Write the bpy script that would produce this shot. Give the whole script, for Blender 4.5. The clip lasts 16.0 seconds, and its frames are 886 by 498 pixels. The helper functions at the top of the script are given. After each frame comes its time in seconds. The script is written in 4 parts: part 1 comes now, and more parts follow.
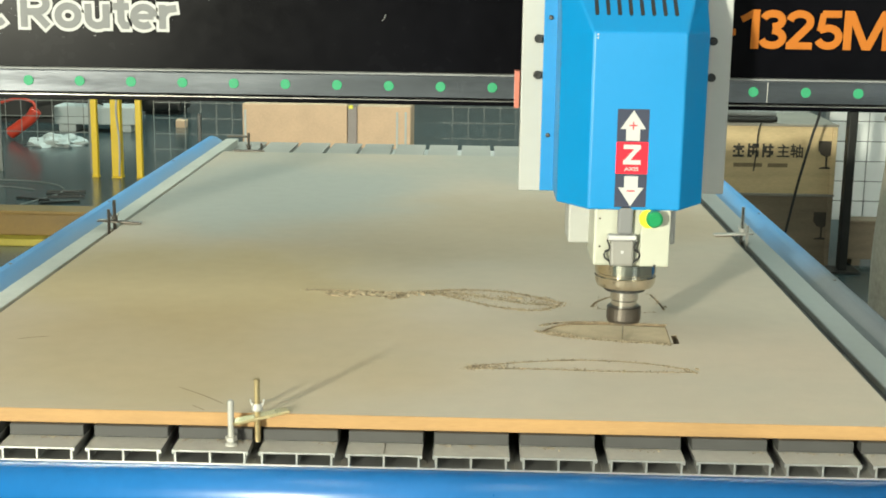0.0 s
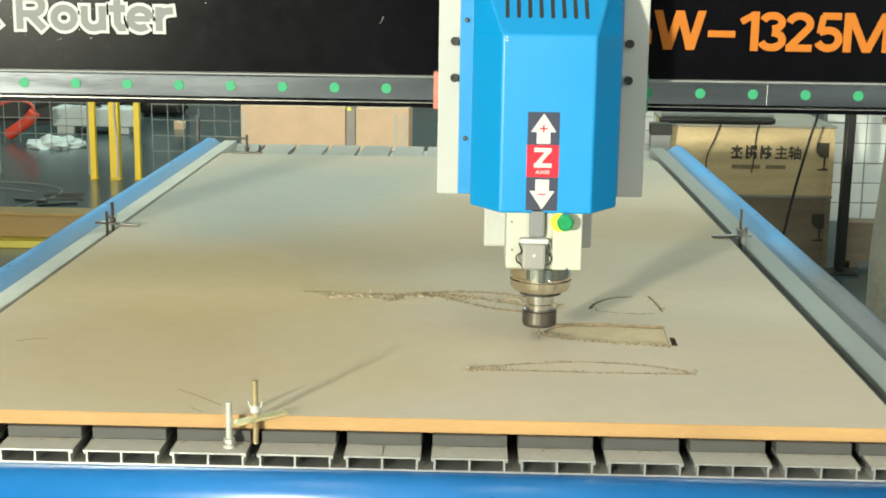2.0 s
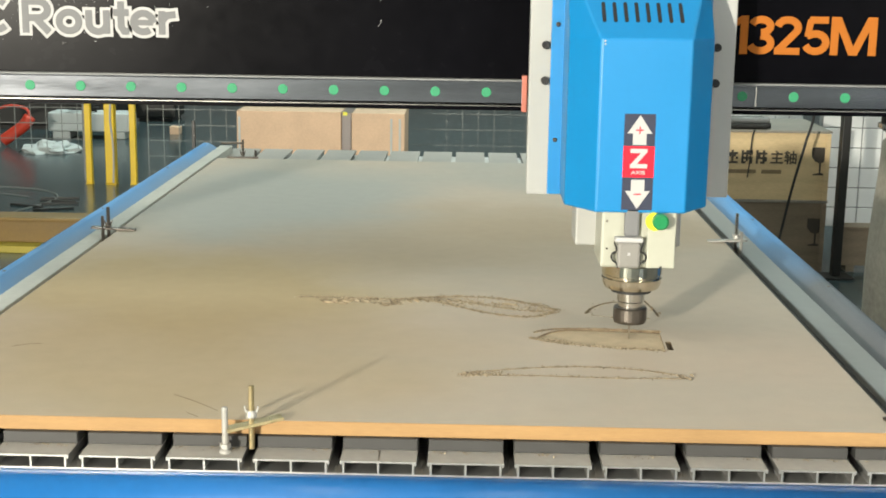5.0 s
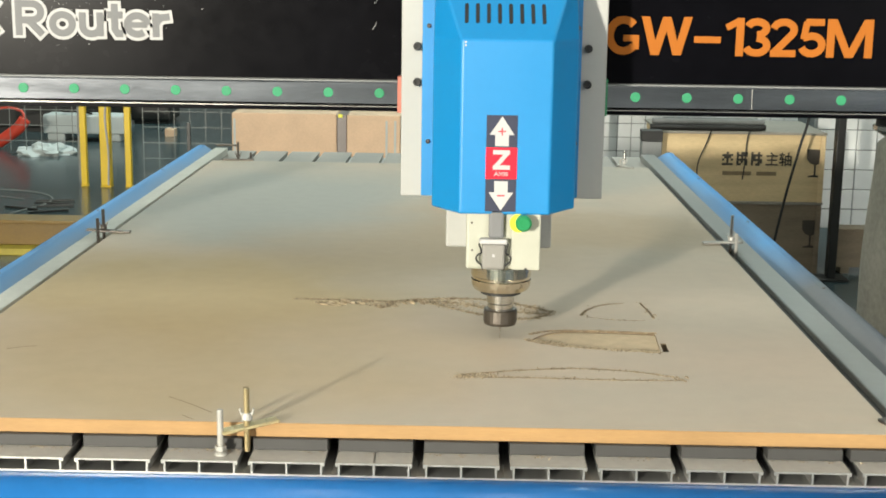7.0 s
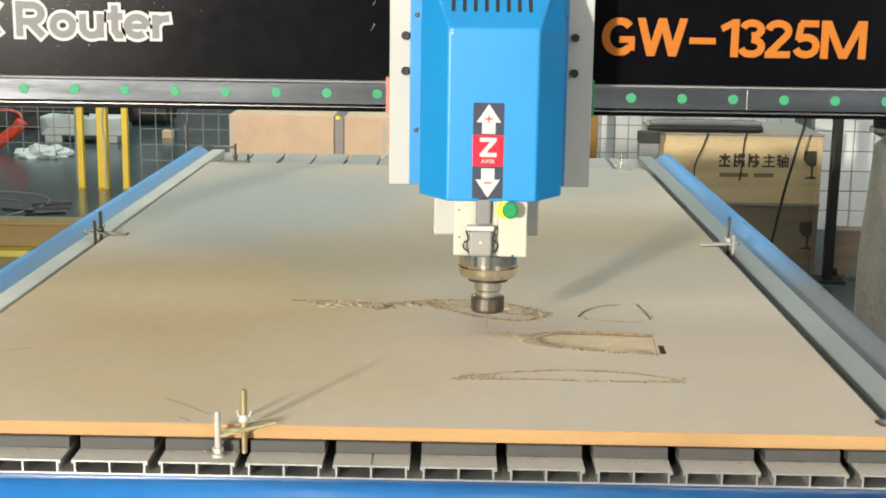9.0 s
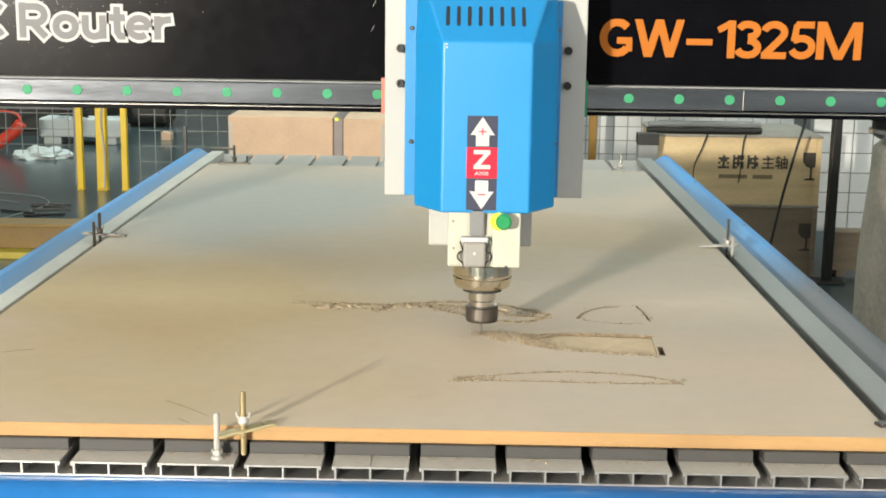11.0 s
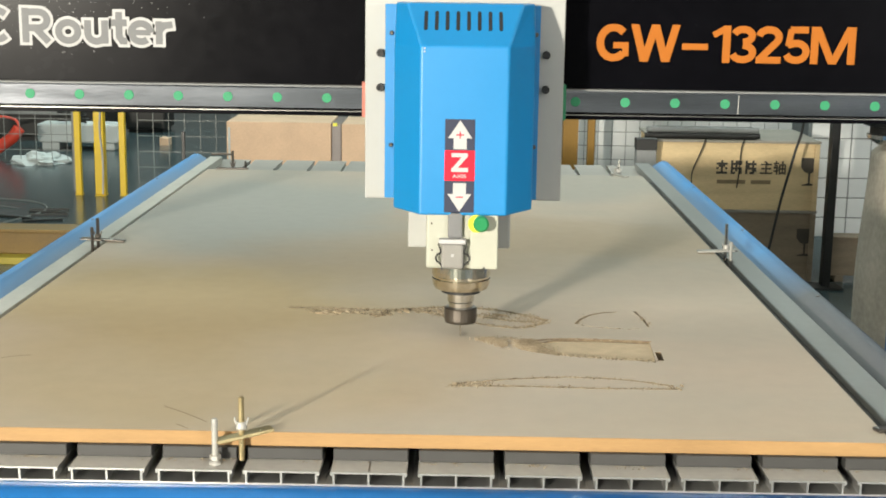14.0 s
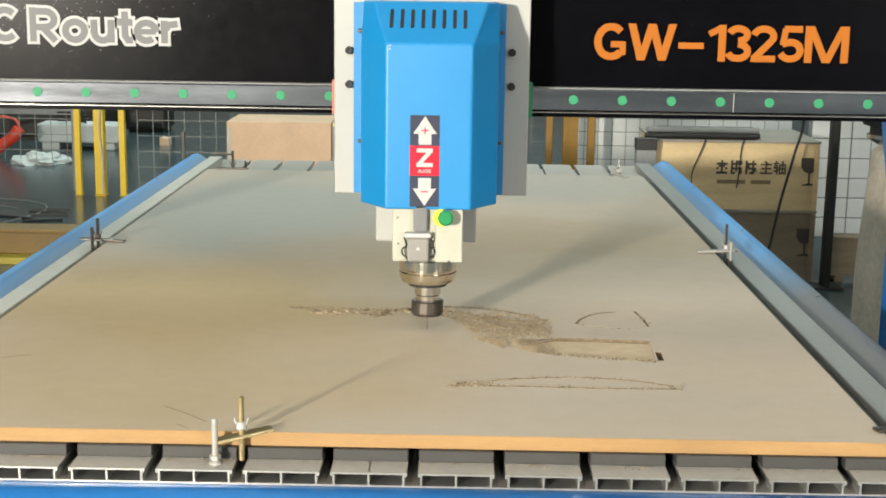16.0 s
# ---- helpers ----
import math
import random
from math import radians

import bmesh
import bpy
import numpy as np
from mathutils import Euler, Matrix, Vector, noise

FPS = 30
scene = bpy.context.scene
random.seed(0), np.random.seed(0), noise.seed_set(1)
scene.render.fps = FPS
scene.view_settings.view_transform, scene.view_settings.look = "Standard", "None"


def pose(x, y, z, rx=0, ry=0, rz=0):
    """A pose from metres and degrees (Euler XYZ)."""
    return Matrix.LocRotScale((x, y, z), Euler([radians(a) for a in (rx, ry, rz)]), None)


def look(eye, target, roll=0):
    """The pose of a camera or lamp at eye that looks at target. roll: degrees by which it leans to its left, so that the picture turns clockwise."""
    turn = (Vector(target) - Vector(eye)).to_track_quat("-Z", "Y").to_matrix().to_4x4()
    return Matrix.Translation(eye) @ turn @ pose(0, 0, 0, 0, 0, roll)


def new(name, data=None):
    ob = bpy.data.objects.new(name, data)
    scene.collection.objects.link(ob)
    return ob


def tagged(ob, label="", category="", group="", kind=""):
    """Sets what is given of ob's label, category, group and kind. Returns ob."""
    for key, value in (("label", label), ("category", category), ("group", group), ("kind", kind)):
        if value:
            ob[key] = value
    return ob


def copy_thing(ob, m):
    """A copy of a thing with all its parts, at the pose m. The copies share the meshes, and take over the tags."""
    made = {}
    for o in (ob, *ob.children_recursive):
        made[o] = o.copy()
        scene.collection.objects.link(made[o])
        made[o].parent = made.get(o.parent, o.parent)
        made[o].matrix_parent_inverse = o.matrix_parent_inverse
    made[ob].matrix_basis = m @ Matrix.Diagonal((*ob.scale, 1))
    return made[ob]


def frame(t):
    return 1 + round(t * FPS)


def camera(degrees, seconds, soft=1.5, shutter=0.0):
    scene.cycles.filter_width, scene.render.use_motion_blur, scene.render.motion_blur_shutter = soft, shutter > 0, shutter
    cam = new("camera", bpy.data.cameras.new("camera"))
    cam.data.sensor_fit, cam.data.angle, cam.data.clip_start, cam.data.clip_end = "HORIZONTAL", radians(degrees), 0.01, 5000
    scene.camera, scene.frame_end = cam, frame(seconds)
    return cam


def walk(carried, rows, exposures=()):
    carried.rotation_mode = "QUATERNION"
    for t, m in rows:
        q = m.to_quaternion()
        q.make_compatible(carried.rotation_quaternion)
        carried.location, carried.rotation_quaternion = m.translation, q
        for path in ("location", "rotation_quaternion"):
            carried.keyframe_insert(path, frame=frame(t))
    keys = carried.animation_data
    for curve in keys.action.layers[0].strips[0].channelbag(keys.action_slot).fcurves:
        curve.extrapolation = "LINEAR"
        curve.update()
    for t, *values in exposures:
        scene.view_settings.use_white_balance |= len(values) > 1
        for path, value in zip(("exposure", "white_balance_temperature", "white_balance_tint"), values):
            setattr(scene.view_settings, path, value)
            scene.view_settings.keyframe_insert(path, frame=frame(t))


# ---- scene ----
EYE = (0.098, -1.434, 1.329)


def aim(turn, tilt):
    """The pose of the tripod head: degrees turned to the left and tilted down."""
    a, b = radians(turn), radians(tilt)
    way = Vector((-math.sin(a) * math.cos(b), math.cos(a) * math.cos(b), -math.sin(b)))
    return look(EYE, Vector(EYE) + way, 0.83)


cam = camera(36.9, 16.0, soft=1.8, shutter=0.0)
walk(cam, [
    (0, aim(1.341, 12.008)),
    (0.5, aim(1.339, 12.006)),
    (1, aim(1.302, 12.005)),
    (1.5, aim(1.305, 11.969)),
    (2, aim(1.266, 11.929)),
    (2.5, aim(1.228, 11.892)),
    (3, aim(1.190, 11.855)),
    (3.5, aim(1.153, 11.818)),
    (4, aim(1.153, 11.779)),
    (6.5, aim(0.926, 11.664)),
    (7, aim(0.890, 11.627)),
    (7.5, aim(0.851, 11.553)),
    (8, aim(0.814, 11.550)),
    (8.5, aim(0.777, 11.476)),
    (9, aim(0.776, 11.552)),
    (11.5, aim(0.700, 11.474)),
    (12, aim(0.663, 11.511)),
    (12.5, aim(0.664, 11.436)),
    (13, aim(0.664, 11.399)),
    (13.5, aim(0.627, 11.399)),
    (14, aim(0.666, 11.250)),
    (14.5, aim(0.666, 11.287)),
    (15, aim(0.666, 11.250)),
    (15.5, aim(0.666, 11.306)),
    (16, aim(0.666, 11.250)),
], exposures=[(0, -0.44, 6750, -4), (1, -0.3, 6750, -5), (1.5, -0.31, 6750, -5), (2.2, -0.35, 6750, -4), (3.5, -0.48, 6680, 6), (7, -0.49, 6680, 6), (8.5, -0.48, 6680, 6), (9, -0.4, 6700, 9), (11.5, -0.35, 6700, 9), (13, -0.47, 6680, 7), (16, -0.5, 6680, 8)])

# ---- world and lights ----
world = bpy.data.worlds.new("sky")
scene.world = world
world.use_nodes = True
_sky = world.node_tree.nodes.new("ShaderNodeTexSky")
_sky.sky_type, _sky.sun_disc = "NISHITA", False
_sky.sun_elevation, _sky.sun_rotation = radians(35), radians(200)
world.node_tree.links.new(_sky.outputs[0], world.node_tree.nodes["Background"].inputs[0])
world.node_tree.nodes["Background"].inputs[1].default_value = 0.1


def area(name, m, sx, sy, watts, colour):
    d = bpy.data.lights.new(name, "AREA")
    d.shape, d.size, d.size_y, d.energy, d.color = "RECTANGLE", sx, sy, watts, colour
    ob = new(name, d)
    ob.matrix_world = m
    return ob


# daylight through the two openings behind the camera
area("window_light", look((-3.35, -6.45, 1.87), (0.2, 0.9, 0.8)), 0.34, 0.34, 1750, (1.0, 0.93, 0.82))
area("gate_light", look((4.6, -6.3, 2.2), (0.2, 0.9, 0.8)), 1.2, 1.2, 320, (1.0, 0.97, 0.92))
CEILING_LIGHTS = [(-2.4, 3.6), (2.8, 3.6), (-1.2, -1.4), (1.9, -1.4), (-3.0, 9.0), (0.2, 9.0), (3.2, 9.0)]
for lx, ly in CEILING_LIGHTS:
    area("tube_light", look((lx, ly, 4.55), (lx, ly, 0)), 0.5, 2.4, 190 if ly > 8 else (74 if ly > 0 else 26), (0.83, 1.0, 0.97) if ly > 0 else (1.0, 0.96, 0.88))


# ---- materials ----
def mat(name, colour, rough=0.5, metal=0.0, vary=0.12, scale=8.0, bump=0.0, bump_scale=120.0, second=None, rough_vary=0.12, spec=0.5, coat=0.0, stretch=(1, 1, 1), per_piece=0.0):
    m = bpy.data.materials.new(name)
    m.use_nodes = True
    n, l = m.node_tree.nodes, m.node_tree.links
    b = n["Principled BSDF"]
    b.inputs["Metallic"].default_value = metal
    b.inputs["Specular IOR Level"].default_value = spec
    b.inputs["Coat Weight"].default_value = coat
    b.inputs["Coat Roughness"].default_value = 0.08
    co = n.new("ShaderNodeTexCoord")
    mp = n.new("ShaderNodeMapping")
    mp.inputs["Scale"].default_value = stretch
    l.new(co.outputs["Object"], mp.inputs["Vector"])
    big, fine = n.new("ShaderNodeTexNoise"), n.new("ShaderNodeTexNoise")
    big.inputs["Scale"].default_value, fine.inputs["Scale"].default_value = scale, scale * 14
    big.inputs["Detail"].default_value, fine.inputs["Detail"].default_value = 4, 3
    for t in (big, fine):
        l.new(mp.outputs[0], t.inputs["Vector"])
    mixed = n.new("ShaderNodeMath")
    mixed.operation = "MULTIPLY_ADD"
    mixed.inputs[1].default_value = 0.35
    l.new(fine.outputs[0], mixed.inputs[0])
    scaled = n.new("ShaderNodeMath")
    scaled.operation = "MULTIPLY"
    scaled.inputs[1].default_value = 0.65
    l.new(big.outputs[0], scaled.inputs[0])
    l.new(scaled.outputs[0], mixed.inputs[2])
    ramp = n.new("ShaderNodeValToRGB")
    dark = second or tuple(c * (1 - vary) for c in colour)
    light = tuple(min(1, c * (1 + vary)) for c in colour)
    ramp.color_ramp.elements[0].position, ramp.color_ramp.elements[1].position = 0.32, 0.68
    ramp.color_ramp.elements[0].color, ramp.color_ramp.elements[1].color = (*dark, 1), (*light, 1)
    l.new(mixed.outputs[0], ramp.inputs[0])
    last = ramp.outputs[0]
    if per_piece:
        info = n.new("ShaderNodeObjectInfo")
        hsv = n.new("ShaderNodeHueSaturation")
        rng = n.new("ShaderNodeMapRange")
        rng.inputs["To Min"].default_value, rng.inputs["To Max"].default_value = 1 - per_piece, 1 + per_piece
        l.new(info.outputs["Random"], rng.inputs["Value"])
        l.new(rng.outputs[0], hsv.inputs["Value"])
        l.new(last, hsv.inputs["Color"])
        last = hsv.outputs[0]
    l.new(last, b.inputs["Base Color"])
    rr = n.new("ShaderNodeMapRange")
    rr.inputs["To Min"].default_value, rr.inputs["To Max"].default_value = max(0.02, rough - rough_vary), min(1, rough + rough_vary)
    l.new(mixed.outputs[0], rr.inputs["Value"])
    l.new(rr.outputs[0], b.inputs["Roughness"])
    if bump:
        bt = n.new("ShaderNodeTexNoise")
        bt.inputs["Scale"].default_value, bt.inputs["Detail"].default_value = bump_scale, 4
        l.new(mp.outputs[0], bt.inputs["Vector"])
        bn = n.new("ShaderNodeBump")
        bn.inputs["Strength"].default_value, bn.inputs["Distance"].default_value = bump, 0.002
        l.new(bt.outputs[0], bn.inputs["Height"])
        l.new(bn.outputs[0], b.inputs["Normal"])
    return m


def glow(name, colour, power):
    m = bpy.data.materials.new(name)
    m.use_nodes = True
    b = m.node_tree.nodes["Principled BSDF"]
    b.inputs["Base Color"].default_value = (*colour, 1)
    b.inputs["Emission Color"].default_value = (*colour, 1)
    b.inputs["Emission Strength"].default_value = power
    return m


def tone_patch(n, l, where, cx, cy, rx, ry, power):
    """A soft-edged patch of the board, as a factor."""
    mp = n.new("ShaderNodeMapping")
    mp.inputs["Location"].default_value = (-cx / rx, -cy / ry, 0)
    mp.inputs["Scale"].default_value = (1 / rx, 1 / ry, 0)
    ball = n.new("ShaderNodeTexGradient")
    ball.gradient_type = "SPHERICAL"
    l.new(where, mp.inputs["Vector"])
    l.new(mp.outputs[0], ball.inputs["Vector"])
    rng = n.new("ShaderNodeMapRange")
    rng.interpolation_type = "SMOOTHSTEP"
    rng.inputs["From Max"].default_value = 0.75
    rng.inputs["To Max"].default_value = power
    l.new(ball.outputs[1], rng.inputs["Value"])
    return rng.outputs[0]


def board_material():
    """MDF under a film of pale dust, with soft patches of brown, tan and grey."""
    m = bpy.data.materials.new("dusty_mdf")
    m.use_nodes = True
    n, l = m.node_tree.nodes, m.node_tree.links
    b = n["Principled BSDF"]
    co = n.new("ShaderNodeTexCoord")
    wisp, patch, grain, speck = (n.new("ShaderNodeTexNoise") for _ in range(4))
    for t, sc, det in ((wisp, 2.6, 3), (patch, 3.2, 5), (grain, 30, 5), (speck, 420, 3)):
        t.inputs["Scale"].default_value, t.inputs["Detail"].default_value = sc, det
    drawn = n.new("ShaderNodeMapping")
    drawn.inputs["Scale"].default_value = (0.7, 1.3, 1.0)
    drawn.inputs["Rotation"].default_value = (0, 0, radians(24))
    l.new(co.outputs["Object"], drawn.inputs["Vector"])
    l.new(drawn.outputs[0], patch.inputs["Vector"])
    for t in (wisp, grain, speck):
        l.new(co.outputs["Object"], t.inputs["Vector"])
    # wander of the patches' outlines
    swing = n.new("ShaderNodeVectorMath")
    swing.operation = "MULTIPLY_ADD"
    swing.inputs[1].default_value = (0.42, 0.5, 0)
    l.new(wisp.outputs["Color"], swing.inputs[0])
    l.new(co.outputs["Object"], swing.inputs[2])
    back = n.new("ShaderNodeVectorMath")
    back.operation = "SUBTRACT"
    back.inputs[1].default_value = (0.21, 0.25, 0)
    l.new(swing.outputs[0], back.inputs[0])
    where = back.outputs[0]
    ramp = n.new("ShaderNodeValToRGB")
    ramp.color_ramp.elements[0].position, ramp.color_ramp.elements[1].position = 0.36, 0.66
    ramp.color_ramp.elements[0].color = (0.475, 0.42, 0.338, 1)
    ramp.color_ramp.elements[1].color = (0.52, 0.438, 0.345, 1)
    l.new(patch.outputs[0], ramp.inputs[0])
    last = ramp.outputs[0]
    brown, grey, tan = (0.435, 0.335, 0.19), (0.365, 0.374, 0.345), (0.42, 0.34, 0.24)
    for colour, cx, cy, rx, ry, power in (
            (grey, -0.34, 1.7, 0.6, 0.85, 1.0), (grey, 0.35, 2.15, 0.6, 0.5, 0.6), (grey, -0.25, 1.25, 0.36, 0.2, 0.8),
            (tan, 0.3, 1.36, 0.65, 0.36, 1.0), (tan, -0.1, 1.08, 0.55, 0.3, 0.9), (brown, -0.36, 0.74, 0.52, 0.42, 1.0), (brown, -0.32, 0.36, 0.6, 0.42, 0.7)):
        mix = n.new("ShaderNodeMix")
        mix.data_type = "RGBA"
        mix.inputs["B"].default_value = (*colour, 1)
        l.new(tone_patch(n, l, where, cx, cy, rx, ry, power), mix.inputs["Factor"])
        l.new(last, mix.inputs["A"])
        last = mix.outputs["Result"]
    add = n.new("ShaderNodeMath")
    add.operation = "ADD"
    l.new(grain.outputs[0], add.inputs[0])
    l.new(speck.outputs[0], add.inputs[1])
    rng = n.new("ShaderNodeMapRange")
    rng.inputs["From Max"].default_value = 2.0
    rng.inputs["To Min"].default_value, rng.inputs["To Max"].default_value = 0.88, 1.12
    l.new(add.outputs[0], rng.inputs["Value"])
    hsv = n.new("ShaderNodeHueSaturation")
    l.new(rng.outputs[0], hsv.inputs["Value"])
    l.new(last, hsv.inputs["Color"])
    l.new(hsv.outputs[0], b.inputs["Base Color"])
    b.inputs["Roughness"].default_value = 0.7
    b.inputs["Specular IOR Level"].default_value = 0.3
    bn = n.new("ShaderNodeBump")
    bn.inputs["Strength"].default_value, bn.inputs["Distance"].default_value = 0.25, 0.001
    l.new(speck.outputs[0], bn.inputs["Height"])
    l.new(bn.outputs[0], b.inputs["Normal"])
    return m


def dusty_beam():
    """Blue paint on which grey dust has settled, thickest beside the bed."""
    m = mat("dusty_blue_paint", (0.03, 0.285, 0.68), 0.55, vary=0.08, scale=6, spec=0.35)
    n, l = m.node_tree.nodes, m.node_tree.links
    b = n["Principled BSDF"]
    paint = b.inputs["Base Color"].links[0].from_socket
    co = n.new("ShaderNodeTexCoord")
    sep = n.new("ShaderNodeSeparateXYZ")
    l.new(co.outputs["Object"], sep.inputs[0])
    away = n.new("ShaderNodeMath")
    away.operation = "ABSOLUTE"
    l.new(sep.outputs["X"], away.inputs[0])
    mp = n.new("ShaderNodeMapping")
    mp.inputs["Scale"].default_value = (14, 2.2, 6)
    l.new(co.outputs["Object"], mp.inputs["Vector"])
    nz = n.new("ShaderNodeTexNoise")
    nz.inputs["Scale"].default_value, nz.inputs["Detail"].default_value = 1.0, 5
    l.new(mp.outputs[0], nz.inputs["Vector"])
    rng = n.new("ShaderNodeMapRange")
    rng.inputs["From Min"].default_value, rng.inputs["From Max"].default_value = 0.734, 0.694
    rng.inputs["To Min"].default_value, rng.inputs["To Max"].default_value = 0.0, 0.48
    l.new(away.outputs[0], rng.inputs["Value"])
    wob = n.new("ShaderNodeMath")
    wob.operation = "MULTIPLY_ADD"
    wob.inputs[1].default_value = 0.5
    wob.use_clamp = True
    l.new(nz.outputs[0], wob.inputs[0])
    l.new(rng.outputs[0], wob.inputs[2])
    low = n.new("ShaderNodeMath")
    low.operation = "SUBTRACT"
    low.use_clamp = True
    low.inputs[1].default_value = 0.16
    l.new(wob.outputs[0], low.inputs[0])
    near = n.new("ShaderNodeMapRange")  # greyer towards the near end of the right-hand beam
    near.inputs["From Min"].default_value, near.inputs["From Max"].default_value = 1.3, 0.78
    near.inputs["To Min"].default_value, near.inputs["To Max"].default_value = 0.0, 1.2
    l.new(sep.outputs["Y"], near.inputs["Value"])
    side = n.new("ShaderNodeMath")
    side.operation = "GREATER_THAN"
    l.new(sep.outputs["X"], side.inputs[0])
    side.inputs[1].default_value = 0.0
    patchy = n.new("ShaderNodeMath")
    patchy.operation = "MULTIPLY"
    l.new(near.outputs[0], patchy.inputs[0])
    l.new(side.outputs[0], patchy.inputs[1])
    near_grey = n.new("ShaderNodeMath")
    near_grey.operation = "MINIMUM"
    near_grey.inputs[1].default_value = 0.94
    l.new(patchy.outputs[0], near_grey.inputs[0])
    mix = n.new("ShaderNodeMix")
    mix.data_type = "RGBA"
    mix.inputs["B"].default_value = (0.27, 0.28, 0.265, 1)
    l.new(low.outputs[0], mix.inputs["Factor"])
    l.new(paint, mix.inputs["A"])
    greyed = n.new("ShaderNodeMix")  # mixes the colour to dark grey there
    greyed.data_type = "RGBA"
    greyed.inputs["B"].default_value = (0.115, 0.11, 0.105, 1)
    l.new(near_grey.outputs[0], greyed.inputs["Factor"])
    l.new(mix.outputs["Result"], greyed.inputs["A"])
    l.new(greyed.outputs["Result"], b.inputs["Base Color"])
    return m


def chip_material(name, dark, middle, pale):
    """Splinters that differ in tone from one to the next."""
    m = mat(name, (0.4, 0.28, 0.15), 0.9, vary=0.2, scale=120)
    n, l = m.node_tree.nodes, m.node_tree.links
    b = n["Principled BSDF"]
    geo, ramp = n.new("ShaderNodeNewGeometry"), n.new("ShaderNodeValToRGB")
    e = ramp.color_ramp.elements
    e[0].color, e[1].color = (*dark, 1), (*pale, 1)
    mid = e.new(0.55)
    mid.color = (*middle, 1)
    l.new(geo.outputs["Random Per Island"], ramp.inputs[0])
    l.new(ramp.outputs[0], b.inputs["Base Color"])
    return m


M_BOARD = board_material()
M_DUSTBEAM = dusty_beam()
M_EDGE = mat("mdf_edge", (0.31, 0.185, 0.075), 0.7, vary=0.2, scale=6, stretch=(1, 1, 12), bump=0.3)
# dark brown: shade inside the cuts is put into their walls' colour
M_GROOVE = mat("dark_groove", (0.17, 0.125, 0.075), 0.9, vary=0.3, scale=60)
M_CUT = mat("cut_mdf", (0.56, 0.45, 0.3), 0.85, vary=0.14, scale=40)
M_CHIP = chip_material("wood_chips", (0.11, 0.085, 0.055), (0.30, 0.235, 0.15), (0.46, 0.38, 0.265))
M_DRIFT = chip_material("fine_wood_chips", (0.2, 0.155, 0.1), (0.33, 0.262, 0.175), (0.43, 0.355, 0.25))
M_ALU = mat("aluminium", (0.5, 0.5, 0.485), 0.36, 0.85, vary=0.08, scale=5, stretch=(20, 1, 1))
M_PVC = mat("grey_pvc", (0.036, 0.036, 0.035), 0.6, vary=0.15, scale=6)
M_ALU_TOP = mat("dusty_aluminium", (0.37, 0.355, 0.325), 0.62, 0.15, vary=0.12, scale=7, bump=0.15)
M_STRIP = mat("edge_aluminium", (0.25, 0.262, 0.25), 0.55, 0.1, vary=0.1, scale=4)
# paler copy of M_STRIP: dust, and the left strip's light put into the colour
M_STRIP_LIT = mat("lit_dusty_aluminium", (0.5, 0.51, 0.465), 0.7, vary=0.12, scale=5, bump=0.1)
M_BLUE = mat("blue_paint", (0.003, 0.178, 0.43), 0.42, vary=0.04, scale=5, coat=0.1)
M_BEAM = mat("blue_beam_paint", (0.009, 0.1, 0.3), 0.32, vary=0.1, scale=6)
M_WHITE = mat("white_enamel", (0.34, 0.345, 0.33), 0.42, vary=0.03, scale=6)
M_SPINDLE = mat("cream_enamel", (0.36, 0.365, 0.305), 0.42, vary=0.04, scale=9)
M_BLACK = mat("black_gloss", (0.002, 0.002, 0.003), 0.25, vary=0.3, scale=3, spec=0.05)
M_RAIL = mat("ground_steel", (0.31, 0.325, 0.36), 0.13, 1.0, rough_vary=0.05, vary=0.3, scale=3, stretch=(1, 1, 14))
M_STEEL = mat("bright_steel", (0.66, 0.64, 0.6), 0.2, 1.0, vary=0.08, scale=12)
M_DARKSTEEL = mat("dark_steel", (0.13, 0.115, 0.1), 0.36, 0.9, vary=0.2, scale=30)
M_WZINC = mat("white_zinc", (0.37, 0.365, 0.34), 0.5, 0.3, vary=0.08, scale=60)
M_ZINC = mat("yellow_zinc", (0.55, 0.45, 0.25), 0.3, 0.9, vary=0.15, scale=60)
M_GREENCAP = mat("green_plastic", (0.018, 0.21, 0.095), 0.65, vary=0.05, scale=50)
M_ORANGE = mat("orange_vinyl", (0.35, 0.112, 0.016), 0.75, spec=0.15, vary=0.04, scale=8)
M_GREYV = mat("grey_vinyl", (0.16, 0.163, 0.167), 0.75, spec=0.15, vary=0.05, scale=8)
M_WHITEV = mat("white_vinyl", (0.4, 0.4, 0.4), 0.75, spec=0.15, vary=0.03, scale=8)
M_REDV = mat("red_vinyl", (0.75, 0.02, 0.04), 0.75, spec=0.15, vary=0.03, scale=8)
M_DARKV = mat("dark_grey_vinyl", (0.04, 0.045, 0.07), 0.75, spec=0.15, vary=0.05, scale=8)
M_PLUG = mat("grey_plastic", (0.2, 0.195, 0.18), 0.5, vary=0.06, scale=30)
M_RUBBER = mat("black_rubber", (0.012, 0.012, 0.012), 0.6, vary=0.2, scale=30)
M_KNOB = mat("green_knob", (0.015, 0.2, 0.07), 0.3, vary=0.05, scale=40)
M_YELLOWP = mat("yellow_plastic", (0.75, 0.72, 0.04), 0.4, vary=0.05, scale=30)
M_FLOOR = mat("painted_floor", (0.042, 0.064, 0.07), 0.21, rough_vary=0.08, vary=0.16, scale=1.3, bump=0.05, bump_scale=30)
M_WALL = mat("wall_plaster", (0.42, 0.43, 0.43), 0.8, vary=0.05, scale=2, bump=0.1)
M_CEIL = mat("ceiling_sheet", (0.45, 0.46, 0.47), 0.7, vary=0.06, scale=2)
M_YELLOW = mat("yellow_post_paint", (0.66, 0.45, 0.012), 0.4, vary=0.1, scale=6)
